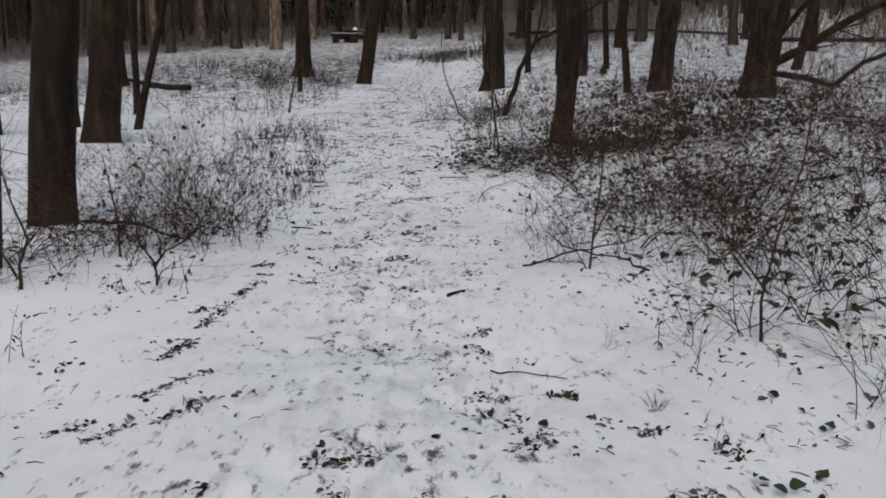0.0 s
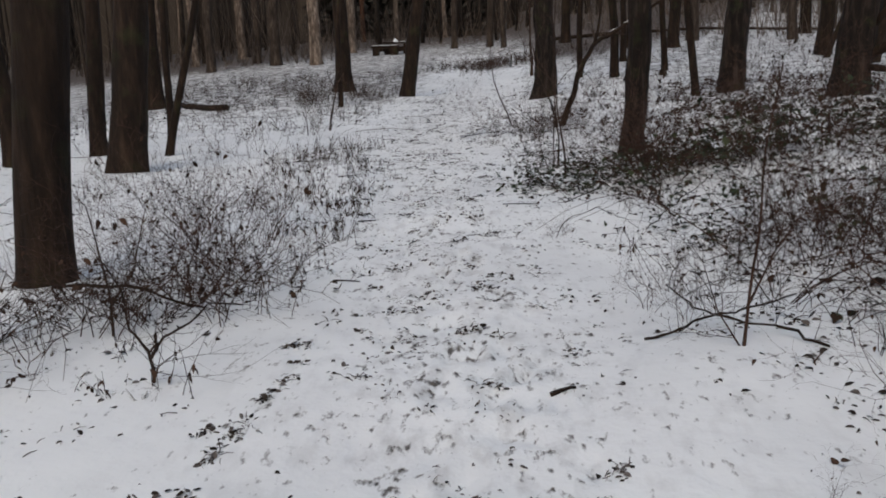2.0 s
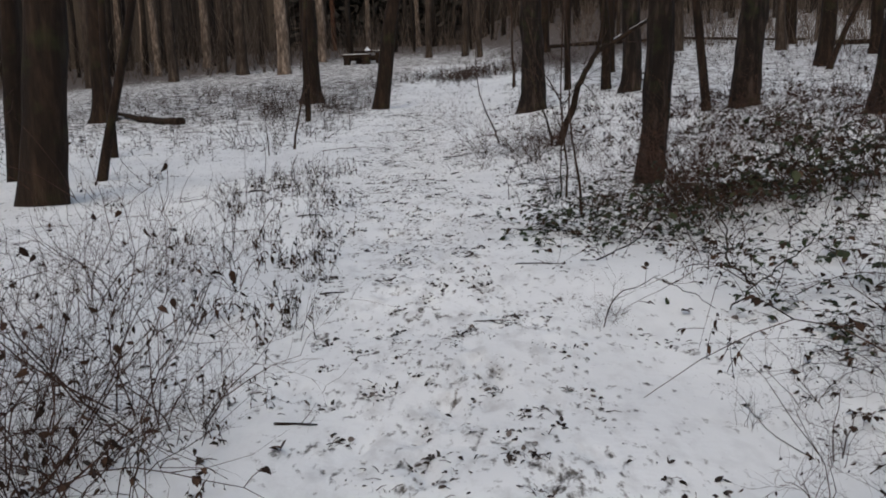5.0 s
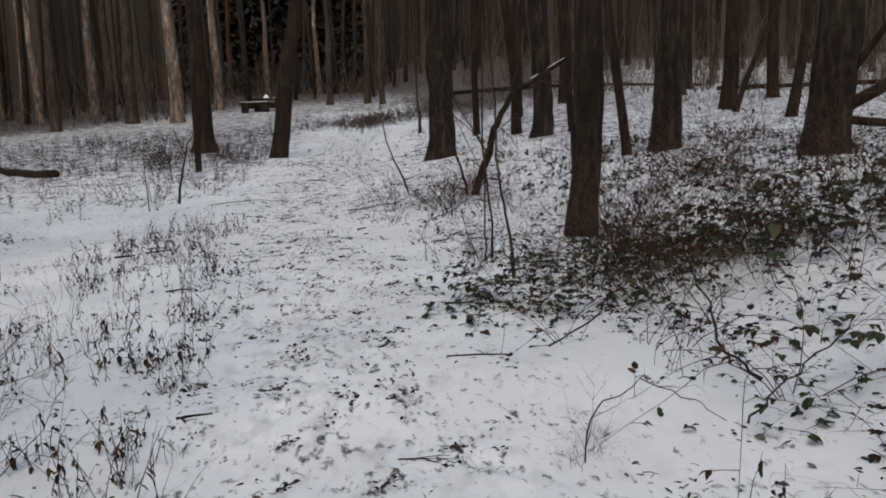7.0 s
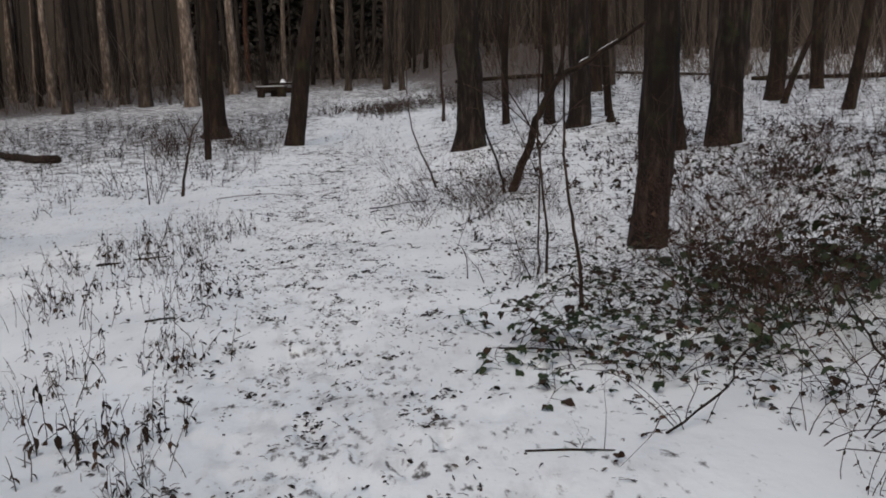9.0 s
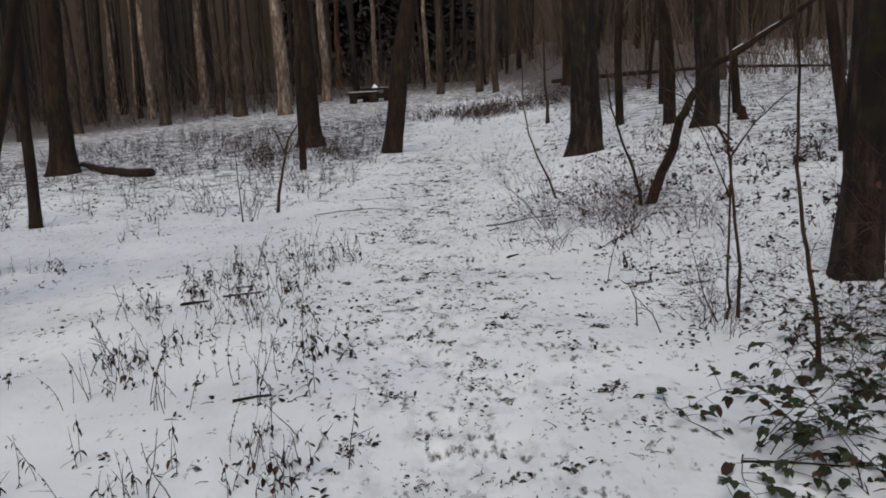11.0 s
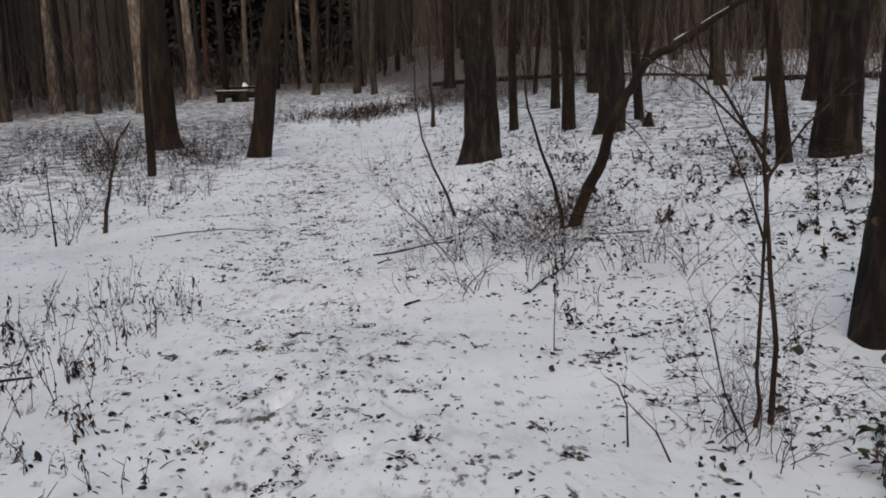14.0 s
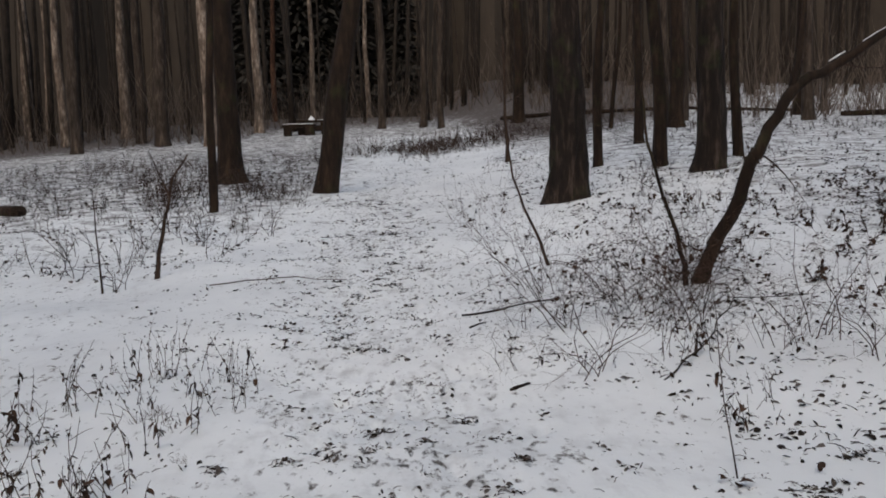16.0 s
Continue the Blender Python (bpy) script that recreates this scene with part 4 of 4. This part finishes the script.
def make_tussock(seed):
    rng = random.Random(seed)
    t = tagged(new("grass_tuft"), "small tuft of dry brown grass poking through snow", "grass", "grass tufts in the snow")
    s = Shape()
    for _ in range(26):
        a = rng.uniform(0, 6.283)
        p = Vector((math.cos(a), math.sin(a), 0)) * rng.uniform(0, 0.05) - up * 0.02
        s.tube(branch_pts(rng, p, Vector((math.cos(a) * 0.6, math.sin(a) * 0.6, 1)), rng.uniform(0.07, 0.2), 3, 0.15, -0.15), [0.0022, 0.0019, 0.0014, 0.0006], 3, tip=False)
    tagged(part("leaf_tuft", s, STRAW, t), kind="stuff")
    return t


def scatter(kinds, spots, rng, lo=0.8, hi=1.25):
    """Places the kinds themselves first, then copies of them."""
    for i, (x, y) in enumerate(spots):
        sc = rng.uniform(lo, hi)
        m = Matrix.Translation(on_ground(x, y, 0.01)) @ Matrix.Rotation(rng.uniform(0, 6.283), 4, "Z") @ Matrix.Diagonal((sc, sc, sc * rng.uniform(0.85, 1.15), 1))
        if i < len(kinds):
            kinds[i].matrix_basis = m
        else:
            copy_thing(kinds[i % len(kinds)], m)


def spots_in(rng, count, x0, x1, y0, y1, keep=None):
    out = []
    while len(out) < count:
        x, y = rng.uniform(x0, x1), rng.uniform(y0, y1)
        if keep is None or keep(x, y):
            out.append((x, y))
    return out


def clear_of_path(x, y):
    return not -0.85 < x - float(path_x(y)) < 0.95


rng = random.Random(21)
# herbs: a verge along the path, thinner further out
herbs = [make_herb(200 + i, (0.18, 0.24, 0.28, 0.36, 0.42, 0.22)[i], (4, 5, 4, 6, 5, 3)[i]) for i in range(6)]
verge = [(float(path_x(y)) - 0.85 - abs(rng.gauss(0, 0.75)), y) for y in [rng.uniform(6.5, 18.0) for _ in range(96)]]
verge += spots_in(rng, 12, -3.0, -1.8, 7.0, 12.0, clear_of_path)
verge += spots_in(rng, 14, -8, -3, 18.5, 24, clear_of_path)
verge += spots_in(rng, 20, -6.5, -3, 9, 18)
verge += spots_in(rng, 26, -3.5, -2.15, 13.5, 18.5, clear_of_path)
verge += spots_in(rng, 10, -3.6, -1.6, 3.4, 7)
verge += spots_in(rng, 26, 0.75, 3.0, 2.8, 16)
verge += spots_in(rng, 26, -0.6, 2.2, 16.6, 21.5)
scatter(herbs, verge, rng, 0.7, 1.25)
# bare shrubs
shrubs = [make_shrub(300, 0.75, TWIG_RED, 10), make_shrub(301, 0.6, TWIG, 14), make_shrub(302, 0.5, TWIG_RED, 0, 5, 0.8), make_shrub(303, 0.9, TWIG, 0, 4, 0.35), make_shrub(304, 0.65, TWIG_RED, 20, 6, 0.7)]
spots = spots_in(rng, 9, -3.6, -1.9, 5.7, 7.4, lambda x, y: math.hypot(x + 3.65, y - 7.64) > 0.5)
spots += spots_in(rng, 10, -5.2, -2.6, 8.2, 12)
spots += spots_in(rng, 46, 1.15, 5.2, 4.2, 10.4, lambda x, y: x > 1.1 + 0.16 * abs(y - 6.2) + 0.3 * max(y - 7.2, 0))
spots += spots_in(rng, 18, 1.9, 6.0, 9.5, 15, lambda x, y: x > 2.6 or y > 11.5)
spots += spots_in(rng, 20, -0.6, 1.7, 17.2, 21.4)
spots += spots_in(rng, 9, -6.8, -3.3, 29.5, 33.5, clear_of_path)
spots += spots_in(rng, 6, -10, -4, 20, 27, clear_of_path)
spots += [(-8.3, 35.2), (-8.1, 35.0), (-8.2, 34.9), (0.7, 14.25), (0.9, 12.9), (2.0, 14.9), (1.3, 13.9)]
spots += spots_in(rng, 5, 3, 13, 22, 36)
spots += spots_in(rng, 14, -2.6, 3.6, 42.5, 47.5)
spots += spots_in(rng, 14, 1.7, 3.2, 2.6, 5.4)
spots += [(1.25, 3.9), (1.45, 4.6), (1.15, 7.6), (1.4, 14.2), (1.5, 15.5), (1.3, 16.2)]
scatter(shrubs, spots, rng, 0.7, 1.2)
for x, y, sc in ((0.32, 8.8, 0.42), (0.42, 8.95, 0.35), (0.75, 6.6, 0.6), (0.95, 7.0, 0.7), (0.72, 7.35, 0.5), (0.9, 6.2, 0.55), (1.05, 6.6, 0.75), (0.85, 4.1, 0.4), (1.2, 7.9, 0.6)):
    copy_thing(shrubs[rng.choice((1, 2, 4))], Matrix.Translation(on_ground(x, y, 0.01)) @ Matrix.Rotation(rng.uniform(0, 6.283), 4, "Z") @ Matrix.Scale(sc, 4))
spots = spots_in(rng, 14, 5.8, 12.5, 12.5, 23) + spots_in(rng, 9, 3.2, 6.0, 5.0, 11.0) + spots_in(rng, 9, 1.9, 4.2, 11.0, 14.2) + spots_in(rng, 16, 4.2, 9.0, 9.5, 17.0)
for x, y in spots:
    m = Matrix.Translation(on_ground(x, y, 0.01)) @ Matrix.Rotation(rng.uniform(0, 6.283), 4, "Z") @ Matrix.Diagonal((1.55, 1.55, 1.7, 1))
    copy_thing(shrubs[rng.choice((0, 3))], m)
# low dense tangles of fine twigs
tangles = [make_shrub(320, 0.62, TWIG_RED, 14, 5, 0.85, 5, 0.95), make_shrub(321, 0.5, TWIG, 20, 5, 1.1, 5, 0.95), make_shrub(322, 0.75, TWIG_RED, 8, 4, 0.6, 5, 1.0)]
spots = spots_in(rng, 15, -2.9, -1.6, 6.0, 7.6) + [(-2.2, 7.6), (-2.5, 8.0), (-2.9, 8.3)] + [(-2.3, 9.0), (-2.5, 9.8)] + [(-2.7, 5.7), (-3.1, 5.5)]
spots += spots_in(rng, 26, 1.2, 3.4, 5.4, 8.6, lambda x, y: x > 1.1 + 0.3 * abs(y - 6.4))
spots += spots_in(rng, 7, 1.05, 2.1, 12.0, 13.4) + spots_in(rng, 10, -0.4, 1.3, 18.2, 20.6)
spots += spots_in(rng, 22, 1.8, 5.6, 5.4, 11.0, lambda x, y: x > 1.3 + 0.67 * max(y - 7.3, 0))
scatter(tangles, spots, rng, 0.75, 1.3)
for x, y, sc in ((1.5, 12.6, 1.5), (1.8, 12.2, 1.4), (2.1, 14.3, 1.2), (2.4, 14.6, 1.3), (2.5, 13.9, 1.4), (1.9, 13.7, 1.1)):
    copy_thing(tangles[0], Matrix.Translation(on_ground(x, y, 0.01)) @ Matrix.Rotation(x * 9 + y, 4, "Z") @ Matrix.Scale(sc, 4))
for i, (x, y) in enumerate([(2.9, 12.6), (3.3, 13.0), (2.6, 12.8), (3.6, 12.4)] + spots_in(rng, 10, 3.8, 7.2, 11.0, 16.5)):
    copy_thing(tangles[i % 3], Matrix.Translation(on_ground(x, y, 0.01)) @ Matrix.Rotation(x * 9 + y, 4, "Z") @ Matrix.Scale(1.55 + 0.1 * (i % 3), 4))
beyond = spots_in(rng, 18, 2.6, 5.8, 15.2, 18.2, lambda x, y: 0 < x - 2.75 - 0.6 * (y - 16) < 1.7 and math.hypot(x - 2.25, y - 15.65) > 0.6)
for i, (x, y) in enumerate(beyond[:12]):
    copy_thing(tangles[i % 3], Matrix.Translation(on_ground(x, y, 0.01)) @ Matrix.Rotation(x * 9 + y, 4, "Z") @ Matrix.Scale(1.2 + 0.15 * (i % 3), 4))
# brambles
front = make_bramble(431, 0.75, 7, True, 1.0, True)
front.location = on_ground(0.12, 12.15, 0.01)
front = make_bramble(437, 0.65, 5, True, 1.0, True)
front.location = on_ground(0.6, 12.35, 0.01)
front = make_bramble(441, 0.55, 5, True, 1.0, True)
front.location = on_ground(0.4, 11.7, 0.01)
green = [make_bramble(400 + i, (0.8, 1.0, 0.7, 1.2)[i], (5, 6, 5, 5)[i], True, (0.75, 0.65, 0.9, 0.55)[i]) for i in range(4)]
spots = [(0.7, 11.9), (1.3, 12.5), (1.5, 12.7), (1.3, 13.3), (1.75, 13.5), (2.1, 13.2), (1.5, 12.2), (1.9, 12.3), (2.3, 12.5), (1.7, 11.9), (2.7, 4.8), (1.95, 3.45)]
spots += [(1.3, 11.7), (1.65, 11.5), (2.2, 10.2), (2.6, 11.0), (2.8, 11.3)]
spots += spots_in(rng, 14, 1.3, 3.8, 11.8, 14.0)
spots += spots_in(rng, 14, 3.2, 7.0, 11, 17)
spots += spots_in(rng, 14, 2.4, 4.6, 5.2, 9.4)
scatter(green, spots, rng, 0.75, 1.2)
for x, y, sc in ((1.75, 9.3, 0.7), (0.55, 11.75, 0.6), (0.9, 11.85, 0.7), (0.8, 11.5, 0.5)):
    copy_thing(green[2], Matrix.Translation(on_ground(x, y, 0.01)) @ Matrix.Rotation(x * 5 + y, 4, "Z") @ Matrix.Scale(sc, 4))
for i, (x, y) in enumerate([(2.85, 12.5), (3.2, 12.3), (2.4, 12.9), (4.0, 13.4), (5.2, 14.2), (6.0, 15.2)]):
    copy_thing(green[(1, 3, 0)[i % 3]], Matrix.Translation(on_ground(x, y, 0.01)) @ Matrix.Rotation(x * 4 + y, 4, "Z") @ Matrix.Diagonal((1.15, 1.15, 1.75, 1)))
for i, (x, y) in enumerate(beyond[12:]):
    copy_thing(green[i % 4], Matrix.Translation(on_ground(x, y, 0.01)) @ Matrix.Rotation(x * 4 + y, 4, "Z"))
for kind, x, y, sc in ((green[0], 1.62, 8.35, 0.6), (green[2], 1.78, 8.15, 0.6)):
    copy_thing(kind, Matrix.Translation(on_ground(x, y, 0.01)) @ Matrix.Rotation(x * 8 + y, 4, "Z") @ Matrix.Scale(sc, 4))
# tall leafy thicket above the path
leafy = [make_bramble(460, 1.35, 7, True, 1.0, False, 1.5), make_bramble(461, 1.15, 8, True, 1.0, False, 1.4)]
scatter(leafy, [(2.8, 12.5), (3.05, 12.8), (3.35, 12.4), (3.6, 12.9), (3.9, 12.4), (3.1, 13.3), (4.3, 13.2), (4.9, 12.6)], rng, 0.9, 1.15)
dark = [make_bramble(500 + i, (0.9, 1.2, 0.7)[i], (6, 5, 6)[i], False, (0.4, 0.25, 0.55)[i]) for i in range(3)]
spots = spots_in(rng, 26, 1.1, 5.0, 4.6, 11.5, lambda x, y: x > 1.1 + 0.14 * abs(y - 6) + 0.2 * max(y - 7.2, 0))
spots += spots_in(rng, 26, 4, 9, 12, 22)
spots += spots_in(rng, 8, -3.5, -2.3, 5.8, 7.6) + spots_in(rng, 6, -2.6, -1.75, 6.2, 7.6)
spots += spots_in(rng, 8, -0.2, 1.6, 17.8, 20.4)
spots += spots_in(rng, 46, -2.8, 3.6, 41.5, 48.5, lambda x, y: abs(x - 0.4) < 3.4 - 0.5 * abs(y - 45))
spots += spots_in(rng, 5, 0.95, 1.8, 6.5, 12)
spots += [(1.75, 4.4), (2.1, 3.8), (2.1, 8.2), (0.75, 10.7), (1.2, 10.5), (1.5, 10.6), (-0.2, 43.4), (0.6, 43.2), (-1.0, 44.1), (1.4, 43.8)]
scatter(dark, spots, rng, 0.8, 1.25)
for x, y, sc in ((1.5, 8.2, 0.6), (1.65, 7.85, 0.65), (1.6, 8.6, 0.55), (1.8, 8.3, 0.7), (2.0, 14.0, 0.8), (2.35, 14.25, 0.9), (0.75, 14.9, 0.4), (0.85, 15.4, 0.38), (0.12, 15.85, 0.2), (1.25, 14.7, 0.5), (1.5, 14.3, 0.6)):
    copy_thing(dark[2], Matrix.Translation(on_ground(x, y, 0.01)) @ Matrix.Rotation(x * 5 + y, 4, "Z") @ Matrix.Scale(sc, 4))
for x, y, kind, sc in ((0.62, 14.45, shrubs[2], 1.35), (0.7, 14.5, shrubs[0], 0.75), (0.55, 14.55, shrubs[4], 0.6), (1.35, 14.45, green[0], 0.55), (1.5, 14.1, green[2], 0.6), (1.0, 14.6, green[0], 0.4)):
    copy_thing(kind, Matrix.Translation(on_ground(x, y, 0.01)) @ Matrix.Rotation(x * 7 + y, 4, "Z") @ Matrix.Scale(sc, 4))
tufts = [make_tussock(600 + i) for i in range(3)]
spots = [(0.95, 3.4), (0.5, 9.15), (-1.7, 10.2), (-1.45, 9.3), (-2.3, 8.2), (-1.7, 8.0), (0.25, 11.6), (0.2, 13.6), (-2.35, 16.3), (-2.1, 17.0), (-1.95, 16.8), (-2.7, 15.3), (-1.85, 11.3), (-2.1, 12.4)]
spots += spots_in(rng, 30, -3.4, -1.4, 5, 18, clear_of_path) + spots_in(rng, 26, 0.5, 4, 6, 22, clear_of_path)
scatter(tufts, spots, rng, 0.45, 0.9)


# ---------------------------------------------------------------- fallen leaves and crumbs of litter
def make_litter():
    rng = random.Random(33)
    s, t = Shape(), Shape()

    def one(x, y, size, lie=0.5):
        p = on_ground(x, y) + up * rng.uniform(-0.006, 0.004)
        d = rand_dir(rng)
        d.z *= 0.25
        if rng.random() < 0.2:
            q = p + Vector((d.x, d.y, 0.1)).normalized() * size * 1.5
            t.tube([p + up * 0.004, (p + q) / 2 + up * 0.008, q], [size * 0.06, size * 0.055, size * 0.03], 3, tip=False)
        else:
            s.leaf(p, d, up + rand_dir(rng) * lie, size, size * rng.uniform(0.4, 0.75), rng.uniform(0.1, 0.4), rng.uniform(-0.3, 0.25))

    def clump(x, y, n, spread, size):
        for _ in range(n):
            one(x + rng.gauss(0, spread), y + rng.gauss(0, spread * 1.1), size * rng.uniform(0.5, 1.3), 0.9)

    # crumbs kicked up along the lanes of shoe prints
    for _ in range(560):
        y = rng.uniform(0.8, 30) if rng.random() < 0.65 else rng.uniform(12, 36)
        lane = rng.choice((-0.45, -0.12, 0.12, 0.45)) + rng.gauss(0, 0.17)
        x = float(path_x(y)) + lane
        big = rng.uniform(0.6, 1.35)
        for _ in range(rng.randint(5, 13)):
            one(x + rng.gauss(0, 0.034 * big), y + rng.gauss(0, 0.062 * big), rng.uniform(0.014, 0.034) * big, 1.0)
    for _ in range(260):
        y = rng.uniform(0.8, 30)
        x = float(path_x(y)) + rng.choice((-1, 1)) * rng.uniform(0.6, 1.9)
        for _ in range(rng.randint(5, 12)):
            one(x + rng.gauss(0, 0.045), y + rng.gauss(0, 0.07), rng.uniform(0.02, 0.05), 1.1)
    for _ in range(620):
        x, y = 0.3 + 8 * rng.random() ** 1.2, rng.uniform(11, 30)
        for _ in range(rng.randint(5, 14)):
            one(x + rng.gauss(0, 0.06), y + rng.gauss(0, 0.1), rng.uniform(0.025, 0.06), 1.2)
    for _ in range(350):
        y = rng.uniform(0.8, 38)
        one(float(path_x(y)) + rng.gauss(0, 0.9), y, rng.uniform(0.012, 0.03))
    for _ in range(420):
        clump(rng.uniform(-2.6, 3.0), rng.uniform(12.5, 25), rng.randint(2, 6), 0.045, rng.uniform(0.018, 0.042))
    for _ in range(2900):
        x, y = 1.1 + abs(rng.gauss(0, 3.6)), rng.uniform(3, 38)
        clump(x, y, rng.randint(2, 8), 0.07, rng.uniform(0.022, 0.058))
    for _ in range(1300):
        x, y = -1.6 - abs(rng.gauss(0, 3.0)), rng.uniform(2, 34)
        clump(x, y, rng.randint(2, 5), 0.05, rng.uniform(0.02, 0.05))
    for _ in range(2600):
        clump(rng.uniform(-18, 14), rng.uniform(24, 62), rng.randint(1, 4), 0.12, 0.07)
    for _ in range(1500):
        clump(rng.uniform(-16, -3.5), rng.uniform(22, 44), rng.randint(1, 4), 0.1, 0.07)
    # ragged patches where shoes and roots have laid the leaf floor bare
    def patch(x, y, a, length, n):
        for _ in range(n):
            u, v = rng.uniform(-0.5, 0.5) * length, rng.gauss(0, 0.027)
            one(x + u * math.cos(a) - v * math.sin(a), y + u * math.sin(a) + v * math.cos(a), rng.uniform(0.014, 0.042), 1.2)

    for x, y, a, length in ((-1.42, 4.2, 1.35, 0.34), (-1.35, 4.75, 1.4, 0.45), (-1.27, 5.25, 1.3, 0.35), (-1.32, 5.92, 0.2, 0.16), (-1.56, 3.2, 0.6, 0.2), (-1.26, 3.67, 1.0, 0.4), (-1.11, 3.28, 1.1, 0.3),
                            (-1.36, 3.12, 0.8, 0.2), (-0.38, 2.84, 0.2, 0.3), (0.23, 3.53, 0.1, 0.2), (0.33, 3.0, 0.4, 0.16), (0.56, 3.54, 0.1, 0.13), (0.9, 2.63, 0.4, 0.2), (0.85, 3.13, 0.2, 0.12), (1.14, 2.99, 0.5, 0.12),
                            (0.44, 15.66, 0.6, 0.35), (0.36, 15.75, 0.3, 0.15), (0.81, 16.08, 0.5, 0.22), (0.8, 15.44, 0.1, 0.24), (-0.17, 14.3, 0.5, 0.12), (-3.15, 16.2, 0.2, 0.25)):
        patch(x, y, a, length, int(150 * length) + 28)
    for _ in range(230):
        y = rng.uniform(1.0, 30)
        patch(float(path_x(y)) + rng.choice((-0.45, -0.1, 0.15, 0.45)) + rng.gauss(0, 0.26), y, 1.57 + rng.gauss(0, 0.7), rng.uniform(0.07, 0.22), rng.randint(14, 38))
    for _ in range(120):
        patch(rng.uniform(0.4, 7), rng.uniform(9, 28), 1.3 + rng.gauss(0, 0.7), rng.uniform(0.1, 0.28), rng.randint(8, 22))
    tagged(part("leaf_litter", s, LEAF_LITTER), "dark withered leaves scattered over trodden snow", "leaves", kind="stuff")
    tagged(part("twig_litter", t, TWIG), "dark twig crumbs scattered over trodden snow", "twigs", kind="stuff")


make_litter()



def make_far_plants():
    """Thin leafless growth on the farther snow, too fine to tell apart."""
    rng = random.Random(91)
    s, lv = Shape(), Shape()

    def plant(x, y, tall, stems, leaves):
        g = on_ground(x, y, 0.03)
        for _ in range(stems):
            pts = branch_pts(rng, g + Vector((rng.gauss(0, 0.1), rng.gauss(0, 0.1), 0)), Vector((rng.uniform(-0.5, 0.5), rng.uniform(-0.5, 0.5), 1)), tall * rng.uniform(0.5, 1.2), 4, 0.28, 0.0)
            s.tube(pts, [0.006, 0.005, 0.0045, 0.0035, 0.002], 3, tip=False)
            for k in range(1, 4):
                s.tube(branch_pts(rng, pts[k], rand_dir(rng) + up * 0.6, tall * 0.3, 2, 0.3, 0.0), [0.0035, 0.003, 0.002], 3, tip=False)
            for _ in range(leaves):
                ln = rng.uniform(0.03, 0.07)
                lv.leaf(rng.choice(pts), rand_dir(rng) - up * 0.5, rand_dir(rng), ln, ln * 0.6, 0.25, 0.3)

    for _ in range(420):
        x, y = rng.uniform(-17, -3.2), rng.uniform(19.5, 46)
        if rng.random() < 0.35 or y > 24:
            plant(x, y, rng.uniform(0.25, 0.7), rng.randint(2, 5), rng.randint(0, 2))
    for _ in range(45):
        plant(rng.uniform(-7.2, -3.6), rng.uniform(29, 34.5), rng.uniform(0.4, 1.1), 4, 1)
    for _ in range(220):
        plant(rng.uniform(2.5, 24), rng.uniform(19, 46), rng.uniform(0.15, 0.45), rng.randint(2, 4), 3)
    for _ in range(170):
        plant(rng.uniform(1.8, 8), rng.uniform(15.5, 25), rng.uniform(0.1, 0.26), rng.randint(2, 4), 7)
    for _ in range(170):
        x = rng.gauss(0.4, 1.7)
        plant(x, 45 + rng.gauss(0, 2.0), rng.uniform(0.3, 0.95), 4, 6)
    for _ in range(160):
        plant(rng.uniform(3, 30), rng.uniform(38, 58), rng.uniform(0.3, 0.9), 4, 1)
    tagged(part("undergrowth", s, TWIG), "thin leafless undergrowth on the farther snow", "undergrowth", kind="stuff")
    tagged(part("undergrowth_leaves", lv, LEAF_DEAD), "withered leaves clinging to the farther undergrowth", "leaves", kind="stuff")


make_far_plants()

# single broad leaves lying by themselves
rng = random.Random(55)
leaf_spots = [(1.4, 2.78), (1.16, 2.77), (1.24, 2.70), (1.59, 3.13), (0.58, 3.5), (0.1, 15.87), (0.14, 15.84), (0.05, 15.47), (-1.33, 5.95), (-1.3, 7.2), (0.55, 15.9), (0.85, 9.3), (0.95, 9.15), (0.8, 14.9), (1.05, 14.8), (0.3, 10.3), (0.42, 14.95), (0.5, 14.98), (0.62, 14.9), (0.95, 14.7), (1.15, 14.25), (1.3, 14.35), (1.2, 13.9), (1.0, 4.4), (0.43, 3.2), (0.2, 3.3)]
for i, (x, y) in enumerate(leaf_spots):
    s = Shape()
    for _ in range(3 if i % 3 == 0 else 2):
        d = rand_dir(rng)
        d.z = abs(d.z) * 0.5
        ln = rng.uniform(0.035, 0.06)
        s.broad_leaf(rand_dir(rng) * 0.018 + up * 0.012, d, up + rand_dir(rng) * 0.7, ln, ln * 0.75, rng.uniform(0.2, 0.7), rng.uniform(-0.1, 0.4), rng)
    ob = tagged(part("fallen_leaf", s, LEAF_GREEN if i < 4 or i in (11, 13) else LEAF_DEAD), "dark curled leaf cluster lying on snow", "leaf", "single leaves on the snow")
    ob.location = on_ground(x, y)
